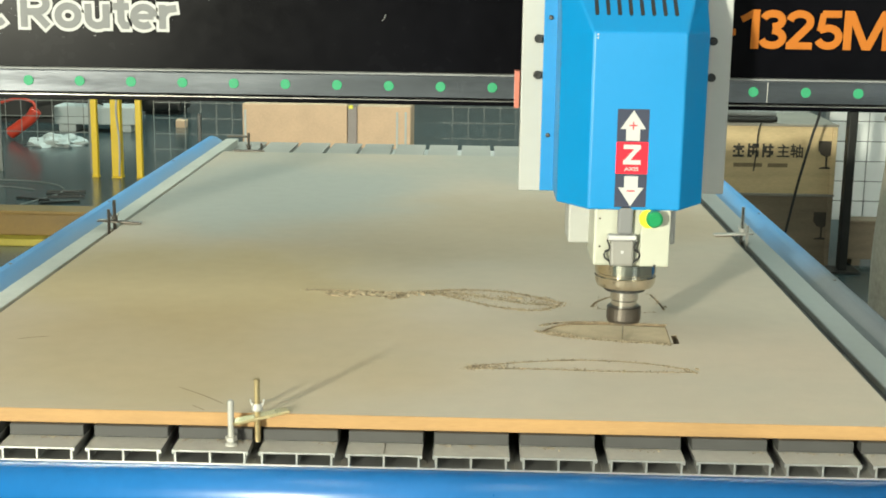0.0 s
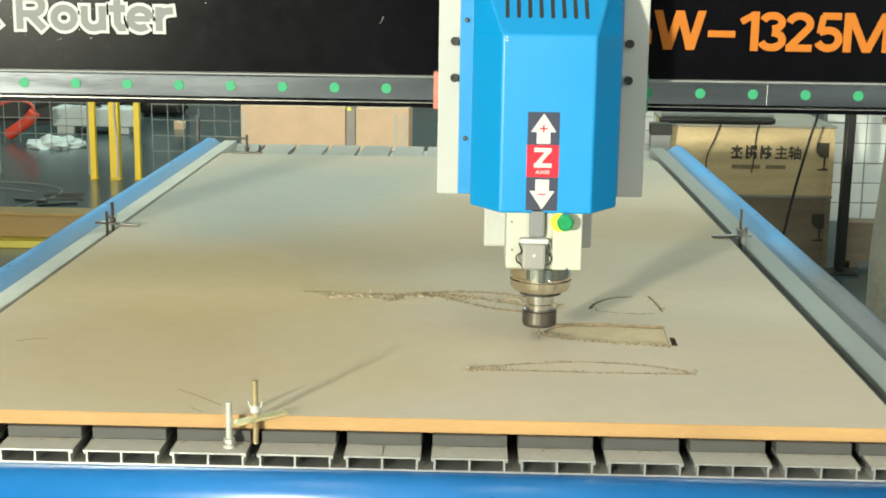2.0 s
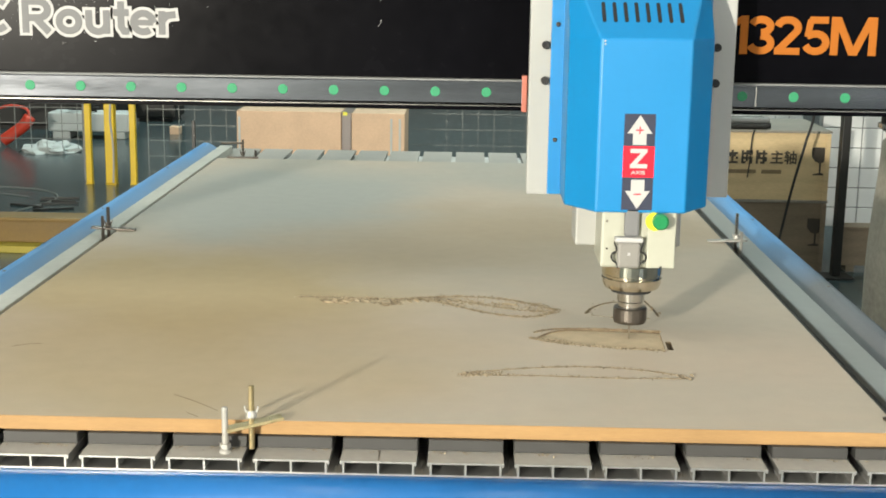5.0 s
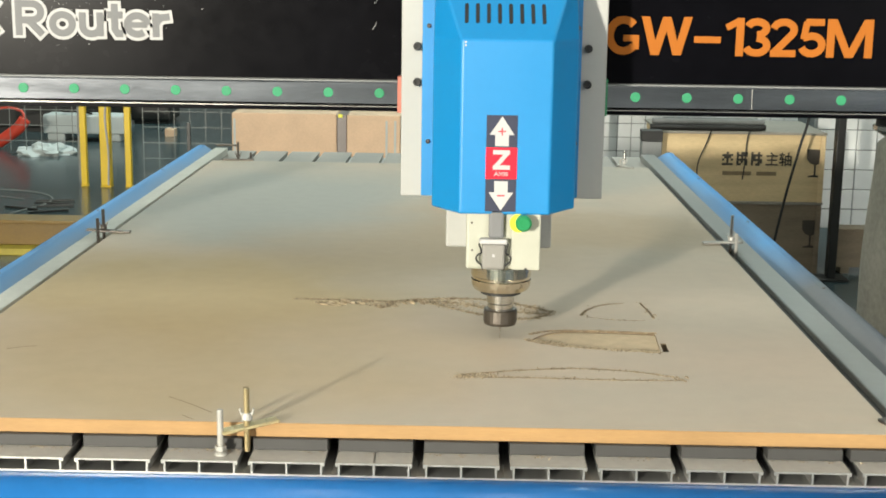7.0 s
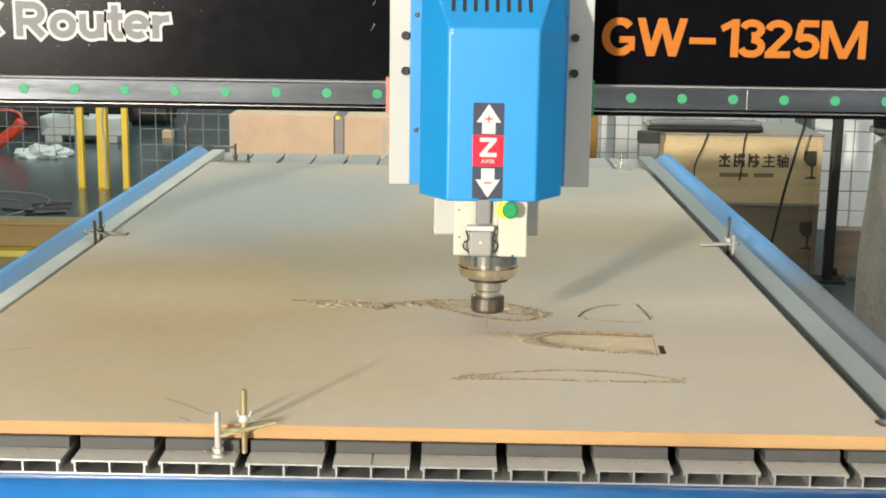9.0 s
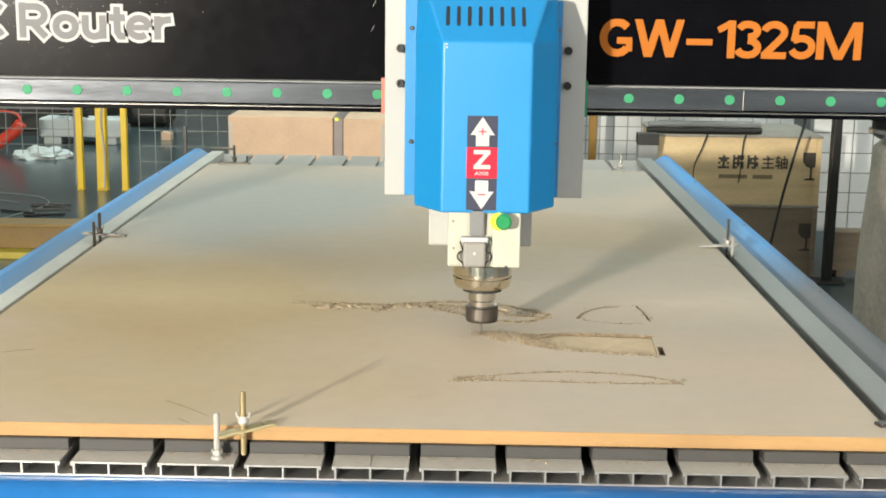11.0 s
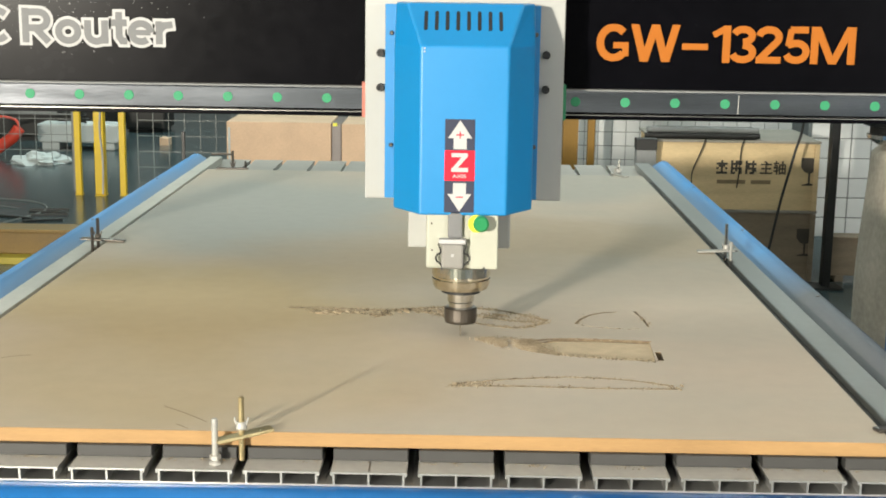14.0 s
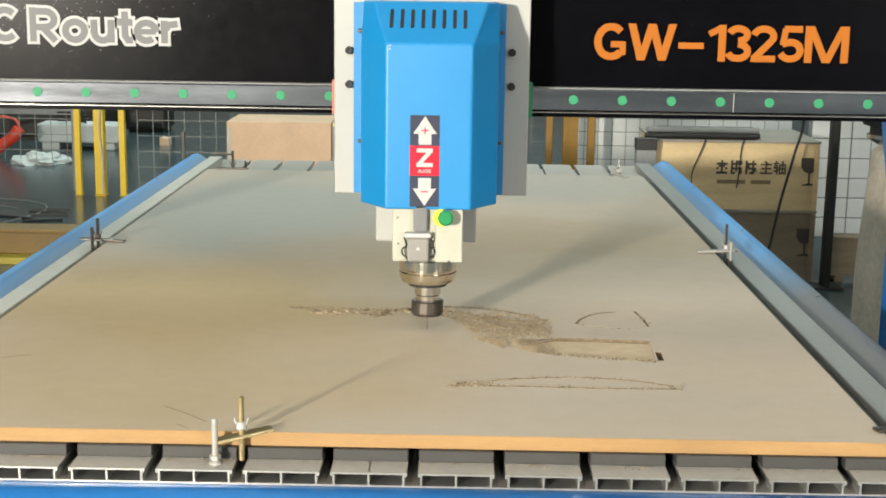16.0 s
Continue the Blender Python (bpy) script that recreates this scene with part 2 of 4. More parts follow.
# the yellow post paint again, darkened for the posts that stand in shade
M_POST_SHADED = mat("shaded_post_yellow", (0.3, 0.16, 0.02), 0.45, vary=0.12, scale=6)
M_WIRE = mat("galvanised_wire", (0.17, 0.18, 0.175), 0.5, 0.3, vary=0.1, scale=30)
M_CARD = mat("cardboard", (0.58, 0.41, 0.28), 0.8, vary=0.1, scale=7, bump=0.1)
M_TAPE = mat("grey_tape", (0.2, 0.17, 0.16), 0.4, vary=0.1, scale=10)
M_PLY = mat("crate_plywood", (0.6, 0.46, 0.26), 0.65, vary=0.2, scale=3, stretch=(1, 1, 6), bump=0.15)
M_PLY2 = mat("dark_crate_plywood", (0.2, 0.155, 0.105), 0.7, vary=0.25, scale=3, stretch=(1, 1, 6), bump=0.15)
# floor beam's yellow with the shade on its web painted in
M_YELLOW_SHADED = mat("shaded_yellow_paint", (0.16, 0.095, 0.014), 0.5, vary=0.2, scale=5)
M_LID = mat("dusty_plywood", (0.27, 0.25, 0.215), 0.8, vary=0.15, scale=4)
M_INK = mat("black_ink", (0.05, 0.042, 0.032), 0.7, vary=0.2, scale=30)
M_FADED = mat("faded_ink", (0.22, 0.16, 0.09), 0.7, vary=0.2, scale=30)
M_BLACKP = mat("black_painted_steel", (0.012, 0.012, 0.011), 0.5, vary=0.2, scale=12)
M_BAG = mat("dusty_fabric", (0.4, 0.355, 0.29), 0.9, vary=0.3, scale=3.5, bump=0.5, bump_scale=60)
M_GREYBOX = mat("grey_sheet_metal", (0.2, 0.21, 0.21), 0.5, vary=0.12, scale=9)
M_FOAM = mat("white_foam", (0.42, 0.46, 0.46), 0.8, vary=0.06, scale=10, bump=0.2)
M_RED = mat("red_paint", (0.5, 0.045, 0.022), 0.4, vary=0.1, scale=9)
M_SEAL = mat("faded_red_plastic", (0.42, 0.13, 0.09), 0.5, vary=0.1, scale=30)
# lower flange's yellow, dulled to olive for the shade beside the table
M_FLANGE_SHADED = mat("shaded_flange_yellow", (0.33, 0.27, 0.03), 0.5, vary=0.15, scale=5)
M_PANEL = mat("white_wall_panel", (0.74, 0.76, 0.76), 0.5, vary=0.04, scale=2, per_piece=0.03)
M_JOINT = mat("dark_joint", (0.24, 0.25, 0.26), 0.8, vary=0.1, scale=6)


# ---- building helpers ----
def part(name, bm, material, parent=None, label="", smooth=False):
    me = bpy.data.meshes.new(name)
    if smooth:
        for f in bm.faces:
            f.smooth = True
    bm.to_mesh(me)
    bm.free()
    me.materials.append(material)
    ob = new(name, me)
    if parent:
        ob.parent = parent
    if label:
        ob["label"] = label
    return ob


def thing(name, label, category, at=None, group="", kind=""):
    ob = new(name)
    ob.empty_display_size = 0.05
    ob.matrix_world = at or pose(0, 0, 0)
    return tagged(ob, label, category, group, kind)


def box(x0, x1, y0, y1, z0, z1, bevel=0.0, seg=2, bm=None):
    own = bmesh.new()
    bmesh.ops.create_cube(own, size=1)
    for v in own.verts:
        v.co = Vector(((x0 + x1) / 2 + v.co.x * (x1 - x0), (y0 + y1) / 2 + v.co.y * (y1 - y0), (z0 + z1) / 2 + v.co.z * (z1 - z0)))
    if bevel:
        bmesh.ops.bevel(own, geom=own.edges[:], offset=bevel, segments=seg, profile=0.5, affect="EDGES")
    return merged(bm, own)


def merged(bm, own):
    if bm is None:
        return own
    me = bpy.data.meshes.new("join")
    own.to_mesh(me)
    own.free()
    bm.from_mesh(me)
    bpy.data.meshes.remove(me)
    return bm


def lathe(profile, at=(0, 0, 0), axis="z", seg=24, bm=None, square=0):
    """A turned body from (radius, height) pairs; axis z, x or y."""
    own = bmesh.new()
    rings = []
    for r, h in profile:
        ring = []
        for i in range(seg):
            a = 2 * math.pi * i / seg
            p = (r * math.cos(a), r * math.sin(a), h)
            if axis == "x":
                p = (h, p[0], p[1])
            if axis == "y":
                p = (p[0], h, p[1])
            ring.append(own.verts.new(Vector(p) + Vector(at)))
        rings.append(ring)
    for a, b in zip(rings, rings[1:]):
        for i in range(seg):
            own.faces.new((a[i], a[(i + 1) % seg], b[(i + 1) % seg], b[i]))
    own.faces.new(rings[0][::-1])
    own.faces.new(rings[-1])
    bmesh.ops.recalc_face_normals(own, faces=own.faces[:])
    return merged(bm, own)


def prism(points, lo, hi, axis="y", bevel=0.0, bm=None):
    """A polygon given in the two other axes, drawn out along an axis."""
    own = bmesh.new()
    put = {"x": lambda a, b, h: (h, a, b), "y": lambda a, b, h: (a, h, b), "z": lambda a, b, h: (a, b, h)}[axis]
    lower = [own.verts.new(put(a, b, lo)) for a, b in points]
    upper = [own.verts.new(put(a, b, hi)) for a, b in points]
    k = len(points)
    own.faces.new(lower)
    own.faces.new(upper[::-1])
    for i in range(k):
        own.faces.new((lower[i], upper[i], upper[(i + 1) % k], lower[(i + 1) % k]))
    bmesh.ops.recalc_face_normals(own, faces=own.faces[:])
    if bevel:
        bmesh.ops.bevel(own, geom=own.edges[:], offset=bevel, segments=2, profile=0.5, affect="EDGES")
    return merged(bm, own)


def tube(points, r, seg=8, bm=None):
    """A round cord or pipe along points."""
    own = bmesh.new()
    pts = [Vector(p) for p in points]
    rings = []
    for i, p in enumerate(pts):
        d = (pts[min(i + 1, len(pts) - 1)] - pts[max(i - 1, 0)]).normalized()
        side = d.cross(Vector((0, 0, 1)) if abs(d.z) < 0.9 else Vector((1, 0, 0))).normalized()
        up = side.cross(d)
        rings.append([own.verts.new(p + r * (math.cos(2 * math.pi * k / seg) * side + math.sin(2 * math.pi * k / seg) * up)) for k in range(seg)])
    for a, b in zip(rings, rings[1:]):
        for k in range(seg):
            own.faces.new((a[k], a[(k + 1) % seg], b[(k + 1) % seg], b[k]))
    own.faces.new(rings[0][::-1])
    own.faces.new(rings[-1])
    bmesh.ops.recalc_face_normals(own, faces=own.faces[:])
    return merged(bm, own)


def smooth_path(points, n=8):
    pts = [Vector(p) for p in points]
    out = []
    for i in range(len(pts) - 1):
        a, b, c, d = pts[max(i - 1, 0)], pts[i], pts[i + 1], pts[min(i + 2, len(pts) - 1)]
        for k in range(n):
            t = k / n
            out.append(0.5 * (2 * b + (c - a) * t + (2 * a - 5 * b + 4 * c - d) * t * t + (3 * b - a - 3 * c + d) * t ** 3))
    return out + [pts[-1]]


def lettering(name, text, width, height, m, material, parent, fat=0.0, thick=0.0006, label="", spacing=1.0):
    """Text as a mesh, its box scaled to width and height, its lower left corner at the origin of m, facing -y."""
    cu = bpy.data.curves.new(name, "FONT")
    cu.body, cu.extrude, cu.offset, cu.space_character, cu.resolution_u = text, 0.0, fat, spacing, 4
    tmp = bpy.data.objects.new(name, cu)
    scene.collection.objects.link(tmp)
    me = bpy.data.meshes.new_from_object(tmp.evaluated_get(bpy.context.evaluated_depsgraph_get()))
    bpy.data.objects.remove(tmp)
    xs, ys = [v.co.x for v in me.vertices], [v.co.y for v in me.vertices]
    bm = bmesh.new()
    bm.from_mesh(me)
    bpy.data.meshes.remove(me)
    sx, sy = width / (max(xs) - min(xs)), height / (max(ys) - min(ys))
    for v in bm.verts:
        v.co = Vector(((v.co.x - min(xs)) * sx, 0.0, (v.co.y - min(ys)) * sy))
    faces = bm.faces[:]
    ext = bmesh.ops.extrude_face_region(bm, geom=faces)
    for v in ext["geom"]:
        if isinstance(v, bmesh.types.BMVert):
            v.co.y -= thick
    bmesh.ops.transform(bm, matrix=m, verts=bm.verts[:])
    return part(name, bm, material, parent, label)


def stroke(points, w):
    """Outline of an angular pen stroke with mitred corners."""
    pts = [Vector(p) for p in points]
    left, right = [], []
    for i, p in enumerate(pts):
        a = (p - pts[i - 1]).normalized() if i else (pts[1] - p).normalized()
        b = (pts[i + 1] - p).normalized() if i < len(pts) - 1 else a
        na, nb = Vector((-a.y, a.x)), Vector((-b.y, b.x))
        m = (na + nb).normalized()
        k = w / 2 / max(0.35, m.dot(na))
        left.append(p + m * k)
        right.append(p - m * k)
    return [tuple(p) for p in left + right[::-1]]


def arc(cx, cy, rx, ry, a0, a1, n=14):
    return [(cx + rx * math.cos(radians(a0 + (a1 - a0) * i / n)), cy + ry * math.sin(radians(a0 + (a1 - a0) * i / n))) for i in range(n + 1)]


def bold_sign(glyphs, size, at, parent, material, thick=0.0006, trim=False, grow=0.0):
    """Heavy block letters from strokes, one mesh a letter; at is the lower left corner, size the letters' height; they face -y. trim: cut level at head and foot. A stroke with no width is an outline. grow: how far the strokes run on past their ends."""
    for name, x0, strokes in glyphs:
        bm = bmesh.new()
        for i, (pts, w) in enumerate(strokes):
            if grow and w:
                a, b, c, d = (Vector(pts[k]) for k in (0, 1, -2, -1))
                pts = [tuple(a + (a - b).normalized() * grow)] + list(pts) + [tuple(d + (d - c).normalized() * grow)]
            out = [(at[0] + (x0 + x) * size, at[2] + (min(1, max(0, z)) if trim else z) * size) for x, z in (stroke(pts, w) if w else pts)]
            prism(out, at[1] - thick - 0.00008 * i, at[1], "y", bm=bm)
        part(name, bm, material, parent)


# ---- the hall ----
def hall():
    tagged(part("floor", box(-9, 9, -7, 22, -0.2, 0.0), M_FLOOR), "grey painted concrete workshop floor, slightly glossy", "floor", kind="structure")
    tagged(part("ceiling", box(-9, 9, -7, 22, 5.0, 5.2), M_CEIL), "grey sheet metal workshop ceiling", "ceiling", kind="structure")
    tagged(part("wall_west", box(-9.25, -9, -7, 22, -0.2, 5.2), M_WALL), "pale plaster workshop wall", "wall", kind="structure")
    tagged(part("wall_east", box(9, 9.25, -7, 22, -0.2, 5.2), M_WALL), "pale plaster workshop wall", "wall", kind="structure")
    tagged(part("wall_north", box(-9.25, 9.25, 22, 22.25, -0.2, 5.2), M_WALL), "pale plaster workshop wall", "wall", kind="structure")
    # the wall behind the camera, with a window and a wide gate
    bm = box(-9.25, -3.9, -7.25, -7, -0.2, 5.2)
    box(-3.9, -2.3, -7.25, -7, -0.2, 1.2, bm=bm)
    box(-3.9, -2.3, -7.25, -7, 2.5, 5.2, bm=bm)
    box(-2.3, 3.0, -7.25, -7, -0.2, 5.2, bm=bm)
    box(3.0, 6.4, -7.25, -7, 3.6, 5.2, bm=bm)
    box(6.4, 9.25, -7.25, -7, -0.2, 5.2, bm=bm)
    tagged(part("wall_south", bm, M_WALL), "pale plaster wall with a window and an open gate", "wall", kind="structure")
    tagged(part("ground", box(-60, 60, -80, -7.26, -0.35, -0.2), M_FLOOR), "plain concrete yard outside the gate", "ground", kind="structure")
    lamp_body = glow("lamp_tube", (1, 1, 0.98), 3.0)
    first = None
    for lx, ly in CEILING_LIGHTS:
        if first is None:
            first = thing("ceiling_light", "white twin tube ceiling light on the ceiling", "ceiling light", pose(lx, ly, 0), "ceiling lights")
            part("housing", box(-0.28, 0.28, -1.25, 1.25, 4.66, 5.0, 0.02), M_WHITE, first)
            part("diffuser", box(-0.24, 0.24, -1.2, 1.2, 4.62, 4.66, 0.006), lamp_body, first)
        else:
            copy_thing(first, pose(lx, ly, 0))


hall()


# ---- the machine's table ----
PITCH, SLOTS, BED_Y0, BED_Y1, BED_Z, TOP = 0.10256, 13, 0.037, 2.806, 0.768, 0.80


def profile_bm(y0, y1):
    """A hollow T-slot extrusion in one piece: two chambers, lips over the slots, open ends."""
    t = 0.0022
    z0, z1 = BED_Z - 0.0175, BED_Z
    xs = [-0.0499, -0.0437, -0.0415, -0.041, -0.0388, -0.0011, 0.0011, 0.0388, 0.041, 0.0415, 0.0437, 0.0499]
    xs = [x * PITCH / 0.1 for x in xs]
    zs = [z0, z0 + t, z1 - t - 0.0025, z1 - t, z1]
    solid = {}
    for i in range(11):
        a, b = xs[i], xs[i + 1]
        solid[i, 0] = True
        wall = i in (3, 5, 7)
        for k in (1, 2):
            solid[i, k] = wall
        if i in (1, 9):
            solid[i, 2] = True
        solid[i, 3] = 1 <= i <= 9
    bm, made = bmesh.new(), {}

    def v(i, k, y):
        if (i, k, y) not in made:
            made[i, k, y] = bm.verts.new((xs[i], y, zs[k]))
        return made[i, k, y]

    for (i, k), full in list(solid.items()):
        if not full:
            continue
        for y in (y0, y1):
            f = [v(i, k, y), v(i + 1, k, y), v(i + 1, k + 1, y), v(i, k + 1, y)]
            bm.faces.new(f if y == y0 else f[::-1])
        for di, dk, p, q in ((-1, 0, (i, k), (i, k + 1)), (1, 0, (i + 1, k), (i + 1, k + 1)), (0, -1, (i, k), (i + 1, k)), (0, 1, (i, k + 1), (i + 1, k + 1))):
            if not solid.get((i + di, k + dk)):
                bm.faces.new((v(*p, y0), v(*q, y0), v(*q, y1), v(*p, y1)))
    bmesh.ops.recalc_face_normals(bm, faces=bm.faces[:])
    return bm


def table():
    t = thing("router_table", "blue steel router table topped with slotted aluminium profiles", "machine table")
    first = None
    for k in range(SLOTS):
        x = (k - (SLOTS - 1) / 2) * PITCH - 0.0025
        if first is None:
            first = part("bed_profile", profile_bm(BED_Y0, BED_Y1), M_ALU_TOP, t, "dusty hollow aluminium T-slot profile")
            first.data.materials.append(M_ALU)
            for f in first.data.polygons:
                if abs(f.normal.y) > 0.9 or f.center.z < BED_Z - 0.001:
                    f.material_index = 1
            first.location.x = x
        else:
            o = new("bed_profile", first.data)
            o.parent, o.location.x = t, x
            o["label"] = first["label"]
        if k == 0:
            strip = part("spacer_strip", box(-0.0448, 0.0448, 0.0755, 2.343, BED_Z + 0.0002, 0.7822, 0.0008, 1), M_PVC, t, "dark grey plastic spacer strip")
            strip.location.x = x + 0.008
        else:
            o = new("spacer_strip", strip.data)
            o.parent, o.location.x = t, x if k < SLOTS - 1 else x - 0.004
            o["label"] = strip["label"]
    part("profile_seam", box(-0.0032, -0.002, BED_Y0 + 0.003, 0.0745, BED_Z + 0.00005, BED_Z + 0.0003), M_DARKSTEEL, t, "dark seam across a bed profile")
    for s in (-1, 1):
        off = 0.003 if s > 0 else -0.003
        a, b = sorted((s * 0.6465, s * (0.688 + off)))
        part("edge_strip", box(a, b, BED_Y0 - 0.02, 2.70, 0.7685, 0.791, 0.002), M_STRIP if s > 0 else M_STRIP_LIT, t, "bare aluminium edge strip" if s > 0 else "dusty aluminium edge strip, lit look put into its pale colour")
        sec = [(0.692, 0.56), (0.692, 0.772), (0.697, 0.777), (0.722, 0.793), (0.729, 0.796), (0.741, 0.796), (0.747, 0.794), (0.75, 0.787), (0.75, 0.56)]
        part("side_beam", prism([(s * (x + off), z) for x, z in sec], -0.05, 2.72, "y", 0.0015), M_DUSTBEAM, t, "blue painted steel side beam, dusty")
        for y in (0.1, 0.75, 1.4, 2.05, 2.6):
            part("beam_screw", lathe([(0.0032, 0), (0.0032, 0.0015), (0.002, 0.002)], (s * (0.735 + off), y + 0.12, 0.7955), seg=10), M_DARKSTEEL, t)
        for y in (0.15, 2.5):
            a, b = sorted((s * 0.64, s * 0.744))
            part("leg", box(a, b, y, y + 0.12, 0.02, 0.56, 0.004), M_BEAM, t)
            part("levelling_foot", lathe([(0.04, 0), (0.04, 0.012), (0.012, 0.016), (0.012, 0.03)], (s * 0.705, y + 0.06, 0), seg=16), M_DARKSTEEL, t)
    sec = [(0.13, 0.58), (0.13, 0.7499)] + [(0.034 - 0.032 * math.sin(radians(9 * k)), 0.7179 + 0.032 * math.cos(radians(9 * k))) for k in range(11)] + [(0.002, 0.58)]
    part("front_beam", prism(sec, -0.696, 0.696, "x"), M_BEAM, t, "blue painted steel end beam", smooth=True)
    part("rear_beam", box(-0.696, 0.696, 2.66, 2.78, 0.60, 0.7499, 0.004), M_BEAM, t)
    for y in (0.55, 1.1, 1.65, 2.2):
        part("cross_beam", box(-0.696, 0.696, y, y + 0.08, 0.66, 0.7499, 0.004), M_BEAM, t)


table()


# ---- the board ----
BX, BY0, BY1 = 0.6245, 0.082, 2.345
CUTS = {
    "leaf_upper": ([(-0.178, 0.706), (-0.118, 0.704), (-0.06, 0.701), (-0.022, 0.697), (0.025, 0.712), (0.073, 0.724), (0.121, 0.724), (0.169, 0.709), (0.215, 0.675), (0.243, 0.643)], 0.0055),
    "leaf_lower": ([(-0.012, 0.696), (0.036, 0.699), (0.074, 0.668), (0.121, 0.628), (0.166, 0.604), (0.205, 0.602), (0.238, 0.634)], 0.0055),
    "leaf_middle": ([(0.075, 0.704), (0.13, 0.672), (0.186, 0.641), (0.228, 0.637)], 0.004),
    "tear_first": ([(-0.138, 0.688), (-0.12, 0.672), (-0.1, 0.664)], 0.004),
    "tear_second": ([(-0.1, 0.695), (-0.085, 0.688), (-0.068, 0.672)], 0.004),
    "tear_third": ([(-0.048, 0.678), (-0.034, 0.656), (-0.022, 0.67), (-0.013, 0.69)], 0.004),
    "hull_upper": ([(0.200, 0.508), (0.235, 0.530), (0.30, 0.535), (0.393, 0.528)], 0.0085),
    "hull_lower": ([(0.194, 0.476), (0.22, 0.460), (0.26, 0.443), (0.33, 0.428), (0.385, 0.422)], 0.006),
    "hull_end": ([(0.3965, 0.470), (0.3945, 0.424)], 0.0085),
    "strip_upper": ([(0.10, 0.293), (0.17, 0.317), (0.249, 0.332), (0.33, 0.324), (0.392, 0.298)], 0.0042),
    "strip_lower": ([(0.092, 0.284), (0.20, 0.286), (0.30, 0.283), (0.40, 0.286)], 0.0042),
    "fin_arc": ([(0.288, 0.628), (0.302, 0.667), (0.329, 0.700), (0.361, 0.713)], 0.0048),
    "fin_end": ([(0.393, 0.721), (0.4, 0.667), (0.403, 0.617)], 0.0036),
    "fin_base": ([(0.298, 0.620), (0.34, 0.604), (0.388, 0.603)], 0.0022),
}


def ribbon(points, w):
    pts = [p.to_2d() for p in smooth_path([(x, y, 0) for x, y in points], 6)]
    left, right = [], []
    for i, p in enumerate(pts):
        d = (pts[min(i + 1, len(pts) - 1)] - pts[max(i - 1, 0)]).normalized()
        nrm = Vector((-d.y, d.x)) * w / 2
        left.append(p + nrm)
        right.append(p - nrm)
    return [tuple(p) for p in left + right[::-1]]


def cut_board():
    bm = box(-BX - 0.002, BX - 0.002, BY0, BY1, 0.7825, TOP, 0.0008, 1)
    ob = part("mdf_board", bm, M_BOARD)
    ob.data.materials.append(M_EDGE)
    ob.data.materials.append(M_GROOVE)
    ob.data.materials.append(M_CUT)
    for f in ob.data.polygons:
        f.material_index = 0 if f.normal.z > 0.9 else 1
    cutters = []
    for k, (pts, w) in CUTS.items():
        depth = 0.0172 if k == "hull_end" else 0.011
        c = part("cutter", prism(ribbon(pts, w), TOP - depth, TOP + 0.01, "z"), M_CUT)
        c.data.materials.clear()
        for mt in (M_BOARD, M_EDGE, M_GROOVE, M_CUT):
            c.data.materials.append(mt)
        for f in c.data.polygons:
            f.material_index = 2
        md = ob.modifiers.new("cut", "BOOLEAN")
        md.object, md.operation, md.solver = c, "DIFFERENCE", "EXACT"
        cutters.append(c)
    pocket = [p.to_2d() for p in smooth_path([(0.198, 0.472, 0), (0.235, 0.522, 0), (0.30, 0.534, 0), (0.392, 0.527, 0)], 6)] + [p.to_2d() for p in smooth_path([(0.387, 0.424, 0), (0.33, 0.430, 0), (0.26, 0.445, 0), (0.203, 0.469, 0)], 6)]
    c = part("cutter", prism([tuple(p) for p in pocket], TOP - 0.0028, TOP + 0.01, "z"), M_CUT)
    c.data.materials.clear()
    for mt in (M_BOARD, M_EDGE, M_GROOVE, M_CUT):
        c.data.materials.append(mt)
    for f in c.data.polygons:
        f.material_index = 3 if abs(f.normal.z) > 0.5 else 2
    md = ob.modifiers.new("cut", "BOOLEAN")
    md.object, md.operation, md.solver = c, "DIFFERENCE", "EXACT"
    cutters.append(c)
    me = bpy.data.meshes.new_from_object(ob.evaluated_get(bpy.context.evaluated_depsgraph_get()))
    ob.modifiers.clear()
    ob.data = me
    for c in cutters:
        bpy.data.objects.remove(c)
    tagged(ob, "dusty brown MDF board with routed grooves on the table", "board")


cut_board()


def chip_pieces(spots, rng, size=(0.0007, 0.0022)):
    """Many splinters of wood, each a small tilted block resting at its spot."""
    verts, faces = [], []
    for x, y, z in spots:
        a, l, w, h = rng.uniform(0, 6.28), rng.uniform(*size) * 1.5, rng.uniform(*size) * 0.6, rng.uniform(*size) * 0.8
        rot = Euler((rng.uniform(-0.4, 0.4), rng.uniform(-0.4, 0.4), a)).to_matrix()
        k = len(verts)
        for c in ((-1, -1, 0), (1, -0.6, 0), (0.8, 1, 0), (-1, 0.7, 0), (-0.6, -0.6, 1), (0.7, -0.4, 1), (0.5, 0.6, 1), (-0.5, 0.5, 1)):
            verts.append(Vector((x, y, z)) + rot @ Vector((c[0] * l / 2, c[1] * w / 2, c[2] * h)))
        faces += [tuple(k + i for i in f) for f in ((3, 2, 1, 0), (4, 5, 6, 7), (0, 1, 5, 4), (1, 2, 6, 5), (2, 3, 7, 6), (3, 0, 4, 7))]
    return verts, faces


def chips(name, spots, rng, label, size=(0.0007, 0.0022), material=M_CHIP):
    me = bpy.data.meshes.new(name)
    me.from_pydata(*((lambda v, f: (v, [], f))(*chip_pieces(spots, rng, size))))
    me.materials.append(material)
    return tagged(new(name, me), label, "wood chips", kind="stuff")


